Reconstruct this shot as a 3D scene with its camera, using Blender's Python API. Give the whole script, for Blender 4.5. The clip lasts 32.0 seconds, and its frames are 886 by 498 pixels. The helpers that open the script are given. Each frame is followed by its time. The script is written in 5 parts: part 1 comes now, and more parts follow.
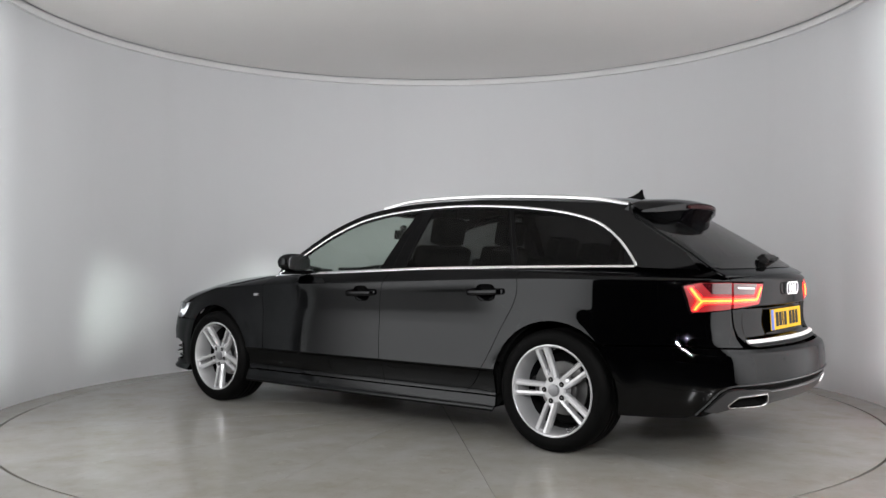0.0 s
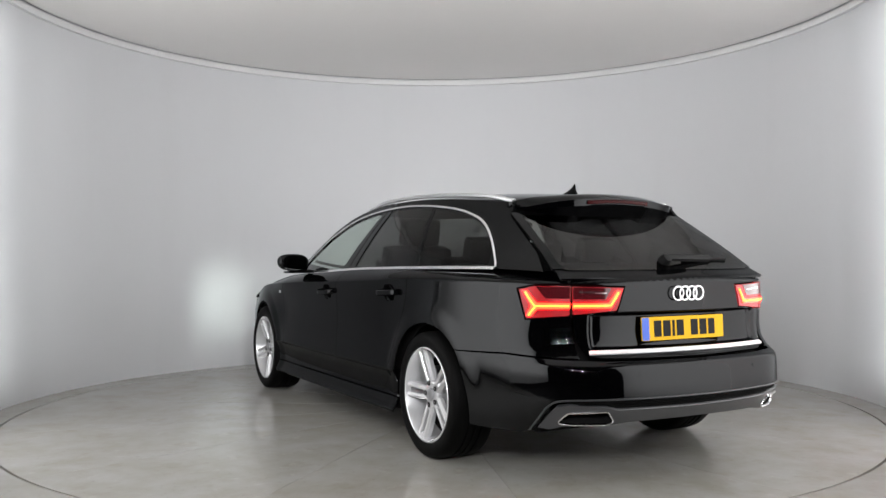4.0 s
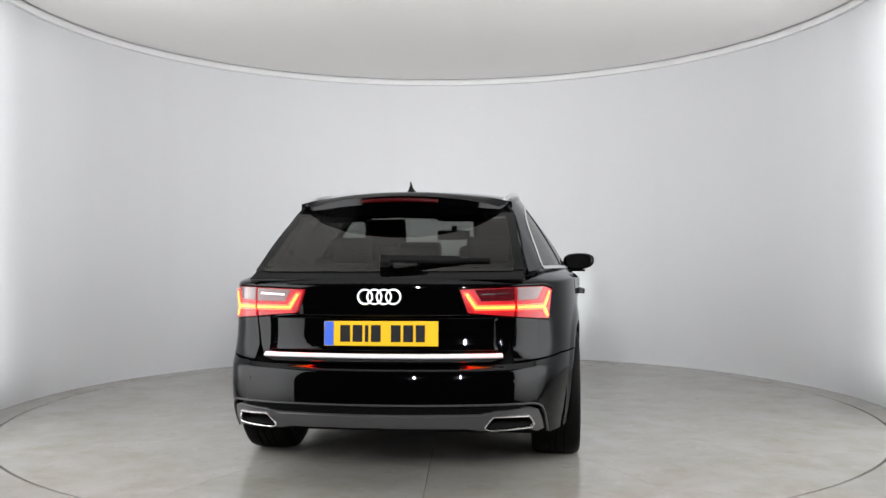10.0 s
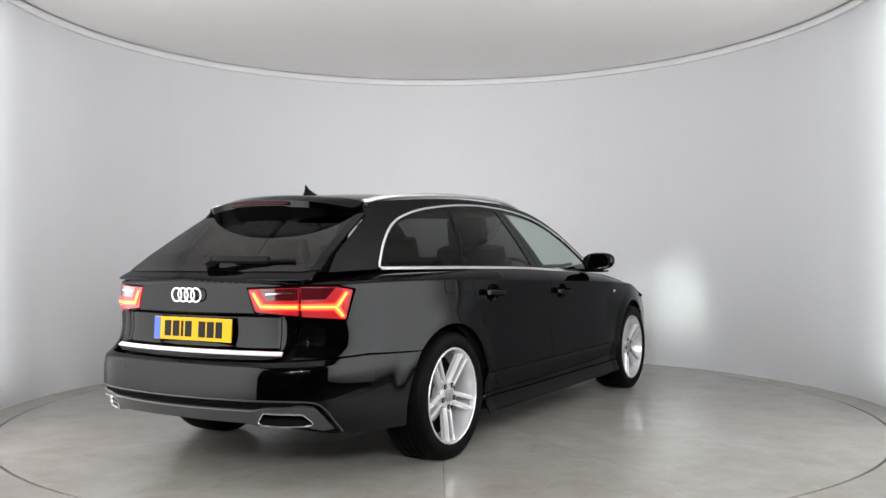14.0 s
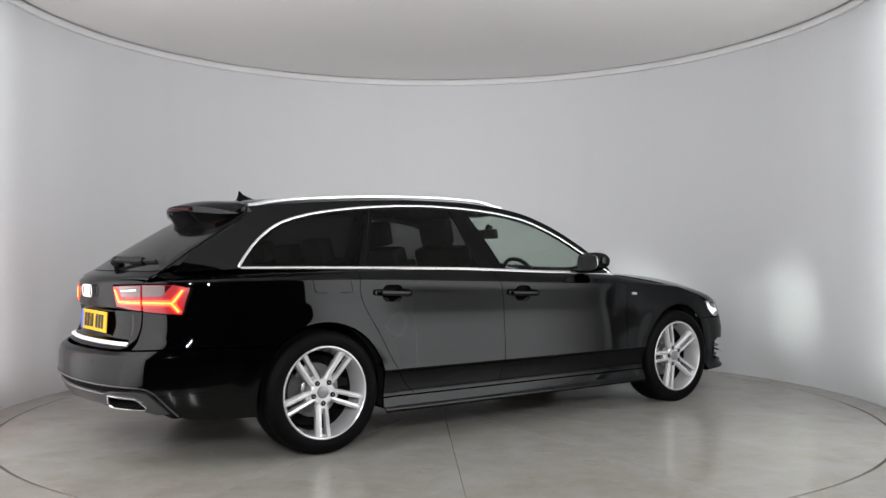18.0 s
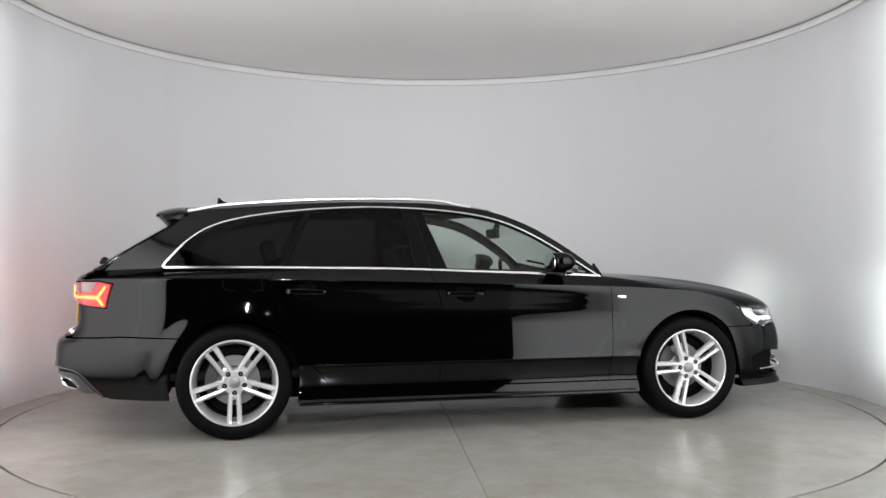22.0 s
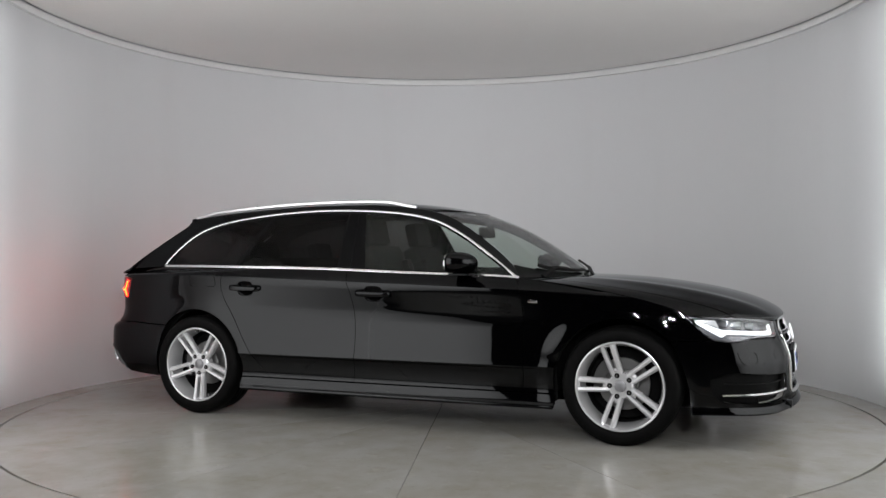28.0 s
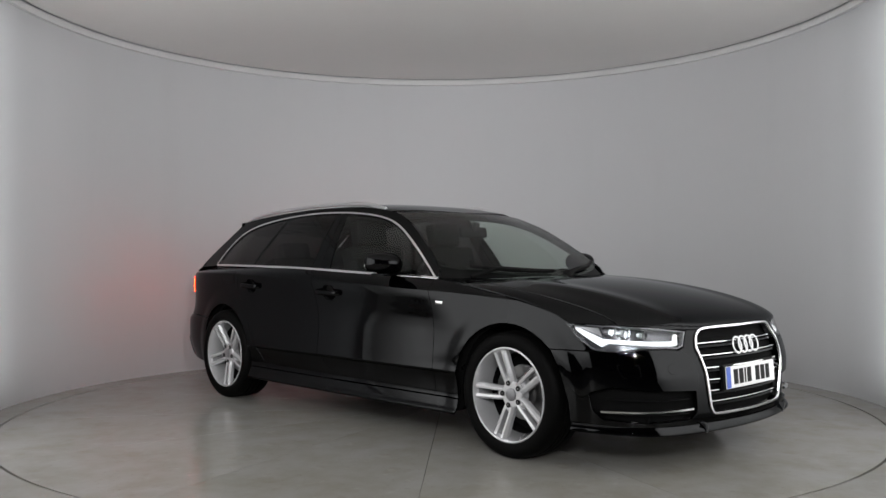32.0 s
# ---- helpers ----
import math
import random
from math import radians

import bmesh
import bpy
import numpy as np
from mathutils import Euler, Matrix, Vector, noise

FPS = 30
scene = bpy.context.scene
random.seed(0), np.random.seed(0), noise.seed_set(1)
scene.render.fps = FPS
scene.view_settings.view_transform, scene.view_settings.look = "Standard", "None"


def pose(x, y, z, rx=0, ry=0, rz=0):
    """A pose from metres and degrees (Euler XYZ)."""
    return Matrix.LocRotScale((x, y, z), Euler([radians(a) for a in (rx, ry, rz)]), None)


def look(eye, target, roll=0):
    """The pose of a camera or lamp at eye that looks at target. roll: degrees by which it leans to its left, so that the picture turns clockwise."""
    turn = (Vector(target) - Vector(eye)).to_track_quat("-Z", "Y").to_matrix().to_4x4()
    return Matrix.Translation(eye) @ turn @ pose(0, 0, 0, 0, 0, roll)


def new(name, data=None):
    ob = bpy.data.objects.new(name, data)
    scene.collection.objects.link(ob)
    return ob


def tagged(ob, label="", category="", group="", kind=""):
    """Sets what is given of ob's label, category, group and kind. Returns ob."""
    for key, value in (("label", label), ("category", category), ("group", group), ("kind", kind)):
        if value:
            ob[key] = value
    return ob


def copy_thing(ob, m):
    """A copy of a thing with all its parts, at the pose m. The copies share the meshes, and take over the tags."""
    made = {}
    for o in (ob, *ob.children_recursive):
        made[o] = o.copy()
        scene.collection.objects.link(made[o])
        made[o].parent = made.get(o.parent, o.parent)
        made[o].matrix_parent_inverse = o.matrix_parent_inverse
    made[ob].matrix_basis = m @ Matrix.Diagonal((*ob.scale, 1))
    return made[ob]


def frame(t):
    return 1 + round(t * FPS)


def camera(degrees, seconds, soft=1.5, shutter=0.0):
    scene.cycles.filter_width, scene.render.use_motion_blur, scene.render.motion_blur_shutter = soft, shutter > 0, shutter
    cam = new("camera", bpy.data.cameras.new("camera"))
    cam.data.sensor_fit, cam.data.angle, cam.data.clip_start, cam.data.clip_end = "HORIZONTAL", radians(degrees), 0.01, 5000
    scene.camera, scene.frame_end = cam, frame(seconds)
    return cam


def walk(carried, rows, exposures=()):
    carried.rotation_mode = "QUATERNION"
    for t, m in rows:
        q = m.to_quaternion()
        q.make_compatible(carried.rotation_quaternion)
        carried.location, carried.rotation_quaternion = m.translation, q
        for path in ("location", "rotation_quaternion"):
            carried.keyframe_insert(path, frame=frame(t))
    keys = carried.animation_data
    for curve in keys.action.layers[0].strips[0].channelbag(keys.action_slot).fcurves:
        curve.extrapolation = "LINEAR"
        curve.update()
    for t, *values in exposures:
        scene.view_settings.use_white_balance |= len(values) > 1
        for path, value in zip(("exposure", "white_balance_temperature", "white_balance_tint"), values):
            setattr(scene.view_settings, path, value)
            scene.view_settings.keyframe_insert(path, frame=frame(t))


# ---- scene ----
# the camera stands still; the turntable carries the car round
cam = camera(53.67, 32.0)
EYE = pose(0, -6.33, 1.059, 90.6, 0, -0.124) @ pose(0, 0, 0, 0, 0, -0.235)


def turn_at(t):
    """The car's heading, in degrees, at t seconds: a steady turn."""
    s = t - 9.0
    return 88.648 - 5.8842 * s + 0.00084 * s * s


EXPOSURES = [(0, -0.44), (1, -0.40), (2, -0.34), (3, -0.28), (6, -0.10), (7, 0.00), (9, 0.04), (11, 0.12), (13, 0.06), (14, -0.03), (17, -0.19),
             (18, -0.31), (19, -0.39), (20, -0.44), (21, -0.41), (22, -0.15), (23, -0.08), (24, 0.04), (25, 0.01), (26.5, -0.28), (28, -0.64), (29, -0.64),
             (30, -0.78), (31, -0.88), (32, -0.90)]
walk(cam, [(0, EYE), (32, EYE)], EXPOSURES)

# ---- light ----
ROOM_R, ROOM_H, TABLE_R = 3.12, 2.965, 2.9
MOUTH = 43.0  # half the angle of the opening through which the camera looks

world = bpy.data.worlds.new("world")
scene.world = world
world.use_nodes = True
world.node_tree.nodes["Background"].inputs[0].default_value = (0.02, 0.02, 0.02, 1)
world.node_tree.nodes["Background"].inputs[1].default_value = 0.3


def strip_lamp(name, eye, target, wide, high, power, tint=(1, 1, 1)):
    d = bpy.data.lights.new(name, "AREA")
    d.shape, d.size, d.size_y, d.energy, d.color = "RECTANGLE", wide, high, power, tint
    ob = new(name, d)
    ob.matrix_world = look(eye, target)
    return ob


for sx in (-1, 1):
    strip_lamp("side_light", (sx * 2.965, -0.66, 1.5), (sx * 3.14, -0.12, 1.5), 0.05, 2.7, 5.0, (0.95, 0.98, 1.0)).data.spread = radians(45)

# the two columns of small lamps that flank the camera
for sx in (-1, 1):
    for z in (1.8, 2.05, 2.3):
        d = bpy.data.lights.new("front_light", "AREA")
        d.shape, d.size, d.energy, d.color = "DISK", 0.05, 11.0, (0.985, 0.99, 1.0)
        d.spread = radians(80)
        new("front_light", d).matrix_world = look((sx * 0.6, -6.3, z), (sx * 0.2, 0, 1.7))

from mathutils.geometry import delaunay_2d_cdt

# ---- materials ----
def material(name, color, rough=0.5, metal=0.0, coat=0.0, spec=0.5):
    m = bpy.data.materials.new(name)
    m.use_nodes = True
    p = m.node_tree.nodes["Principled BSDF"]
    p.inputs["Base Color"].default_value = (*color, 1)
    p.inputs["Roughness"].default_value, p.inputs["Metallic"].default_value = rough, metal
    p.inputs["Coat Weight"].default_value, p.inputs["Coat Roughness"].default_value = coat, 0.012
    p.inputs["Specular IOR Level"].default_value = spec
    return m


def grained(m, scale, color2, amount=0.5, bump=0.0, rough2=None, detail=6, scale2=None):
    """Adds noise at two scales to a material's colour, roughness and relief."""
    t = m.node_tree
    p = t.nodes["Principled BSDF"]
    co = t.nodes.new("ShaderNodeTexCoord")
    n1, n2 = t.nodes.new("ShaderNodeTexNoise"), t.nodes.new("ShaderNodeTexNoise")
    n1.inputs["Scale"].default_value, n1.inputs["Detail"].default_value = scale, detail
    n2.inputs["Scale"].default_value, n2.inputs["Detail"].default_value = scale2 or scale * 14, 4
    t.links.new(co.outputs["Object"], n1.inputs["Vector"])
    t.links.new(co.outputs["Object"], n2.inputs["Vector"])
    add = t.nodes.new("ShaderNodeMath")
    add.operation = "MULTIPLY_ADD"
    add.inputs[1].default_value = 0.35
    t.links.new(n2.outputs[0], add.inputs[0])
    half = t.nodes.new("ShaderNodeMath")
    half.operation = "MULTIPLY"
    half.inputs[1].default_value = 0.65
    t.links.new(n1.outputs[0], half.inputs[0])
    t.links.new(half.outputs[0], add.inputs[2])
    ramp = t.nodes.new("ShaderNodeMapRange")
    ramp.inputs[1].default_value, ramp.inputs[2].default_value = 0.35, 0.65
    ramp.inputs[3].default_value, ramp.inputs[4].default_value = 0, amount
    t.links.new(add.outputs[0], ramp.inputs[0])
    mixer = t.nodes.new("ShaderNodeMix")
    mixer.data_type = "RGBA"
    mixer.inputs[6].default_value = p.inputs["Base Color"].default_value
    mixer.inputs[7].default_value = (*color2, 1)
    t.links.new(ramp.outputs[0], mixer.inputs[0])
    t.links.new(mixer.outputs[2], p.inputs["Base Color"])
    if rough2 is not None:
        rr = t.nodes.new("ShaderNodeMapRange")
        rr.inputs[1].default_value, rr.inputs[2].default_value = 0.35, 0.65
        rr.inputs[3].default_value, rr.inputs[4].default_value = p.inputs["Roughness"].default_value, rough2
        t.links.new(add.outputs[0], rr.inputs[0])
        t.links.new(rr.outputs[0], p.inputs["Roughness"])
    if bump:
        b = t.nodes.new("ShaderNodeBump")
        b.inputs["Strength"].default_value, b.inputs["Distance"].default_value = bump, 0.002
        t.links.new(add.outputs[0], b.inputs["Height"])
        t.links.new(b.outputs[0], p.inputs["Normal"])
    return m


def glass(name, tint, gloss=0.03):
    """A thin pane: clear tinted light straight through, and a sheen that grows towards the edge of view."""
    m = bpy.data.materials.new(name)
    m.use_nodes = True
    t = m.node_tree
    t.nodes.clear()
    out, mx = t.nodes.new("ShaderNodeOutputMaterial"), t.nodes.new("ShaderNodeMixShader")
    tr, gl, lw = t.nodes.new("ShaderNodeBsdfTransparent"), t.nodes.new("ShaderNodeBsdfGlossy"), t.nodes.new("ShaderNodeLayerWeight")
    tr.inputs[0].default_value = (*tint, 1)
    gl.inputs["Roughness"].default_value = 0.01
    lw.inputs[0].default_value = 0.5
    pw, ma = t.nodes.new("ShaderNodeMath"), t.nodes.new("ShaderNodeMath")
    pw.operation, ma.operation = "POWER", "MULTIPLY_ADD"
    pw.inputs[1].default_value = 4.5
    ma.inputs[1].default_value, ma.inputs[2].default_value = 0.7, gloss
    t.links.new(lw.outputs["Facing"], pw.inputs[0])
    t.links.new(pw.outputs[0], ma.inputs[0])
    t.links.new(ma.outputs[0], mx.inputs[0])
    t.links.new(tr.outputs[0], mx.inputs[1])
    t.links.new(gl.outputs[0], mx.inputs[2])
    t.links.new(mx.outputs[0], out.inputs[0])
    return m


def gloss_paint(name, color, facing, edge, power):
    """Deep clear-coated paint: a dark ground, and a sharp sheen that grows towards the edge of view."""
    m = grained(material(name, color, 0.9, 0.0, 0.0, 0.0), 300, tuple(2 * c for c in color), 0.5)
    t = m.node_tree
    ground, out = t.nodes["Principled BSDF"], t.nodes["Material Output"]
    mx, gl, lw = t.nodes.new("ShaderNodeMixShader"), t.nodes.new("ShaderNodeBsdfGlossy"), t.nodes.new("ShaderNodeLayerWeight")
    gl.inputs["Color"].default_value = (0.96, 0.98, 1.0, 1)
    gl.inputs["Roughness"].default_value = 0.025
    lw.inputs[0].default_value = 0.5
    pw, ma = t.nodes.new("ShaderNodeMath"), t.nodes.new("ShaderNodeMath")
    pw.operation, ma.operation = "POWER", "MULTIPLY_ADD"
    pw.inputs[1].default_value = power
    ma.inputs[1].default_value, ma.inputs[2].default_value = edge, facing
    t.links.new(lw.outputs["Facing"], pw.inputs[0])
    t.links.new(pw.outputs[0], ma.inputs[0])
    t.links.new(ma.outputs[0], mx.inputs[0])
    t.links.new(ground.outputs[0], mx.inputs[1])
    t.links.new(gl.outputs[0], mx.inputs[2])
    t.links.new(mx.outputs[0], out.inputs[0])
    return m


def glow(name, color, power):
    m = material(name, color, 0.3)
    p = m.node_tree.nodes["Principled BSDF"]
    p.inputs["Emission Color"].default_value = (*color, 1)
    p.inputs["Emission Strength"].default_value = power
    return m


M_WALL = grained(material("wall_paint", (0.625, 0.63, 0.645), 0.75), 0.5, (0.59, 0.595, 0.61), 0.3, 0.06, scale2=18)


def streaked(m, color2, amount):
    """Faint upright streaks over a material's colour."""
    t = m.node_tree
    p = t.nodes["Principled BSDF"]
    link = p.inputs["Base Color"].links[0]
    src = link.from_socket
    co, mp, n = t.nodes.new("ShaderNodeTexCoord"), t.nodes.new("ShaderNodeMapping"), t.nodes.new("ShaderNodeTexNoise")
    mp.inputs["Scale"].default_value = (2.6, 2.6, 0.30)
    n.inputs["Scale"].default_value, n.inputs["Detail"].default_value = 1.0, 5
    r, mx = t.nodes.new("ShaderNodeMapRange"), t.nodes.new("ShaderNodeMix")
    mx.data_type = "RGBA"
    r.inputs[1].default_value, r.inputs[2].default_value, r.inputs[4].default_value = 0.52, 0.75, amount
    t.links.new(co.outputs["Object"], mp.inputs[0])
    t.links.new(mp.outputs[0], n.inputs["Vector"])
    t.links.new(n.outputs[0], r.inputs[0])
    t.links.new(r.outputs[0], mx.inputs[0])
    t.links.new(src, mx.inputs[6])
    mx.inputs[7].default_value = (*color2, 1)
    t.links.new(mx.outputs[2], p.inputs["Base Color"])
    return m


streaked(M_WALL, (0.50, 0.50, 0.505), 0.12)
M_CEIL = grained(material("ceiling_paint", (0.86, 0.84, 0.825), 0.8), 0.6, (0.82, 0.80, 0.785), 0.4, 0.04)
M_TRIM = grained(material("white_trim", (0.72, 0.72, 0.72), 0.5), 3, (0.6, 0.6, 0.6), 0.4)
M_FLOOR = grained(material("painted_floor", (0.32, 0.317, 0.304), 0.14, 0, 0, 0.28), 1.5, (0.245, 0.230, 0.192), 0.9, 0.0, 0.20, scale2=7)


def stained(m, scale, low, high, color2, amount):
    """Scattered blotches of another colour, with soft broken edges."""
    t = m.node_tree
    p = t.nodes["Principled BSDF"]
    src = p.inputs["Base Color"].links[0].from_socket
    co, n = t.nodes.new("ShaderNodeTexCoord"), t.nodes.new("ShaderNodeTexNoise")
    n.inputs["Scale"].default_value, n.inputs["Detail"].default_value, n.inputs["Roughness"].default_value = scale, 7, 0.68
    r, mx = t.nodes.new("ShaderNodeMapRange"), t.nodes.new("ShaderNodeMix")
    mx.data_type = "RGBA"
    r.inputs[1].default_value, r.inputs[2].default_value, r.inputs[4].default_value = low, high, amount
    t.links.new(co.outputs["Object"], n.inputs["Vector"])
    t.links.new(n.outputs[0], r.inputs[0])
    t.links.new(r.outputs[0], mx.inputs[0])
    t.links.new(src, mx.inputs[6])
    mx.inputs[7].default_value = (*color2, 1)
    t.links.new(mx.outputs[2], p.inputs["Base Color"])
    return m


stained(M_FLOOR, 2.3, 0.54, 0.70, (0.20, 0.17, 0.12), 0.45)
stained(M_FLOOR, 9.0, 0.58, 0.72, (0.42, 0.41, 0.39), 0.35)
stained(M_FLOOR, 28.0, 0.60, 0.70, (0.15, 0.14, 0.12), 0.35)
M_BLACKOUT = grained(material("blackout_cloth", (0.012, 0.012, 0.012), 0.9), 2, (0.02, 0.02, 0.02), 0.5)
M_GAP = material("dark_gap", (0.015, 0.015, 0.015), 0.9)
M_PAINT = gloss_paint("black_paint", (0.0004, 0.0004, 0.0005), 0.025, 0.80, 8.0)
M_PLASTIC = grained(material("black_plastic", (0.0030, 0.0030, 0.0030), 0.5, 0, 0, 0.12), 60, (0.005, 0.005, 0.005), 0.5, 0.15)
M_GLOSSBLACK = gloss_paint("gloss_black", (0.0012, 0.0012, 0.0013), 0.0085, 0.7, 5.0)
M_DIFFUSER = grained(material("grey_bumper_paint", (0.060, 0.061, 0.064), 0.30, 0.5), 200, (0.080, 0.080, 0.084), 0.5)
M_LINER = grained(material("inner_liner", (0.003, 0.003, 0.003), 0.9, 0, 0, 0.1), 30, (0.005, 0.005, 0.005), 0.5)
M_CHROME = grained(material("bright_trim", (0.86, 0.86, 0.87), 0.16, 1.0), 40, (0.78, 0.78, 0.8), 0.4)
M_SATIN = grained(material("satin_bright_trim", (0.84, 0.84, 0.85), 0.36, 0.35), 60, (0.86, 0.86, 0.87), 0.4)
M_RAIL = grained(material("satin_aluminium", (0.78, 0.78, 0.79), 0.3, 1.0), 80, (0.7, 0.7, 0.71), 0.4)
M_RIM = grained(material("silver_rim_paint", (0.57, 0.57, 0.58), 0.27, 0.52, 0.4), 150, (0.50, 0.50, 0.52), 0.4)
M_CAP = material("cap_grey", (0.22, 0.22, 0.23), 0.4, 0.6)
M_RUBBER = grained(material("tyre_rubber", (0.0014, 0.0014, 0.0014), 0.6, 0, 0, 0.06), 25, (0.0026, 0.0025, 0.0024), 0.6, 0.3)
M_DISC = grained(material("brake_steel", (0.19, 0.19, 0.19), 0.4, 1.0), 30, (0.14, 0.135, 0.13), 0.5)
M_CALIPER = material("caliper_grey", (0.04, 0.04, 0.04), 0.5)
M_TINT = glass("privacy_glass", (0.11, 0.11, 0.11), 0.012)
M_REARGLASS = glass("rear_glass", (0.24, 0.24, 0.235), 0.03)
M_CLEAR = glass("clear_glass", (0.74, 0.80, 0.76))
M_CABIN = grained(material("black_interior", (0.006, 0.006, 0.0063), 0.8, 0, 0, 0.2), 40, (0.010, 0.010, 0.010), 0.5, 0.2)
M_YELLOW = grained(material("yellow_plate", (0.60, 0.345, 0.003), 0.6, 0, 0, 0.2), 8, (0.56, 0.32, 0.003), 0.5)
M_WHITEPLATE = grained(material("white_plate", (0.78, 0.78, 0.78), 0.4), 8, (0.72, 0.72, 0.72), 0.5)
M_BLUE = material("blue_band", (0.02, 0.08, 0.45), 0.4)
M_INK = material("dark_ink", (0.006, 0.006, 0.006), 0.6, 0, 0, 0.15)
M_REDLENS = grained(glow("red_lens", (0.26, 0.005, 0.009), 0.16), 120, (0.34, 0.008, 0.012), 0.5)
M_BRAKE = material("brake_lens", (0.024, 0.0006, 0.0009), 0.25, 0, 0, 0.12)
M_DARKRED = material("dark_red_lens", (0.05, 0.004, 0.006), 0.08, 0, 1.0)
M_LAMPBOWL = grained(material("lamp_bowl", (0.17, 0.17, 0.18), 0.25, 0.7), 60, (0.11, 0.11, 0.12), 0.5)
M_LENS = glass("lamp_lens", (0.93, 0.94, 0.95))
M_REDGLOW = glow("red_light", (1.0, 0.007, 0.002), 45.0)
M_REDCORE = glow("red_light_core", (1.0, 0.17, 0.02), 8.0)
M_WHITEGLOW = glow("white_light", (0.95, 0.98, 1.0), 1.3)
M_BEAM = glow("beam_light", (0.90, 1.0, 0.93), 3000.0)
M_MIRROR = material("mirror", (0.85, 0.87, 0.88), 0.02, 1.0)


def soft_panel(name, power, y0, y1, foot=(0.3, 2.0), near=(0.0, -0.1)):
    """A light panel with its falloff painted into the emission: brightest by the entrance, fading evenly to its far end
    (y1), its top and its foot.
    """
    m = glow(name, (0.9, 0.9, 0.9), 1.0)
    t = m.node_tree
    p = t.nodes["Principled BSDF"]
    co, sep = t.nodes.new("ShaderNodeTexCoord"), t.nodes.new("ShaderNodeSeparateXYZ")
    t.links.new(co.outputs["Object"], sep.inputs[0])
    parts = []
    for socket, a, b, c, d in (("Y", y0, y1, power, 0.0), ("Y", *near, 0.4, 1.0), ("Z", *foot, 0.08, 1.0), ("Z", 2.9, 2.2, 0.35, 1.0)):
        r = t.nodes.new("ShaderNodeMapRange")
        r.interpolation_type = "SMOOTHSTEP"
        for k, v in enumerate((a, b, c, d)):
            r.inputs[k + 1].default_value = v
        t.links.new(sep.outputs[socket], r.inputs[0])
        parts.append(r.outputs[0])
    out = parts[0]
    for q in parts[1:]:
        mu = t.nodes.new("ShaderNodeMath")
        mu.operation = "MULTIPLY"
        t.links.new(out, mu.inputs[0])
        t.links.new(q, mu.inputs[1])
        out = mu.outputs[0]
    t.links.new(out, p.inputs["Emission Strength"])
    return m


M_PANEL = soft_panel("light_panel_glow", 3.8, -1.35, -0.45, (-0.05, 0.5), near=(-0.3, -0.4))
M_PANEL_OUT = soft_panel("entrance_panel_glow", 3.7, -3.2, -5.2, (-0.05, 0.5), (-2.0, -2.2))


# ---- mesh helpers ----
def mesh_object(name, verts, faces, mat, parent=None, label="", smooth_faces=False, normals=None):
    me = bpy.data.meshes.new(name)
    me.from_pydata(verts, [], faces)
    me.materials.append(mat)
    if smooth_faces:
        me.polygons.foreach_set("use_smooth", [True] * len(me.polygons))
    me.update()
    if normals is not None:
        me.normals_split_custom_set_from_vertices(normals)
    ob = new(name, me)
    if parent:
        ob.parent = parent
    if label:
        tagged(ob, label)
    return ob


def part(name, bm, mat, parent, label="", soft=False):
    me = bpy.data.meshes.new(name)
    bm.to_mesh(me)
    bm.free()
    me.materials.append(mat)
    if soft:
        me.polygons.foreach_set("use_smooth", [True] * len(me.polygons))
        me.set_sharp_from_angle(angle=radians(35))
    ob = new(name, me)
    if parent:
        ob.parent = parent
    if label:
        tagged(ob, label)
    return ob


def box(bm, m, size, bevel=0.0, segs=2):
    r = bmesh.ops.create_cube(bm, size=1.0, matrix=m @ Matrix.Diagonal((*size, 1)))
    if bevel:
        es = list({e for v in r["verts"] for e in v.link_edges})
        bmesh.ops.bevel(bm, geom=es, offset=bevel, segments=segs, profile=0.7, affect="EDGES")
    return bm


def boxed(m, size, bevel=0.0, segs=2):
    return box(bmesh.new(), m, size, bevel, segs)


def lathe(profile, n=48, axis="y", closed=False, bm=None, a0=0.0, a1=2 * math.pi):
    """Turns a profile of (radius, along) pairs round an axis."""
    bm = bm or bmesh.new()
    whole = abs(a1 - a0 - 2 * math.pi) < 1e-6
    rings = []
    for i in range(n if whole else n + 1):
        a = a0 + (a1 - a0) * i / n
        c, s = math.cos(a), math.sin(a)
        ring = []
        for r, h in profile:
            co = {"y": (r * c, h, r * s), "x": (h, r * c, r * s), "z": (r * c, r * s, h)}[axis]
            ring.append(bm.verts.new(co))
        rings.append(ring)
    for i in range(len(rings) - (0 if whole else 1)):
        r0, r1 = rings[i], rings[(i + 1) % len(rings)]
        k = len(profile)
        for j in range(k if closed else k - 1):
            try:
                bm.faces.new((r0[j], r1[j], r1[(j + 1) % k], r0[(j + 1) % k]))
            except ValueError:
                pass
    bmesh.ops.remove_doubles(bm, verts=bm.verts[:], dist=1e-6)
    bmesh.ops.recalc_face_normals(bm, faces=bm.faces[:])
    return bm


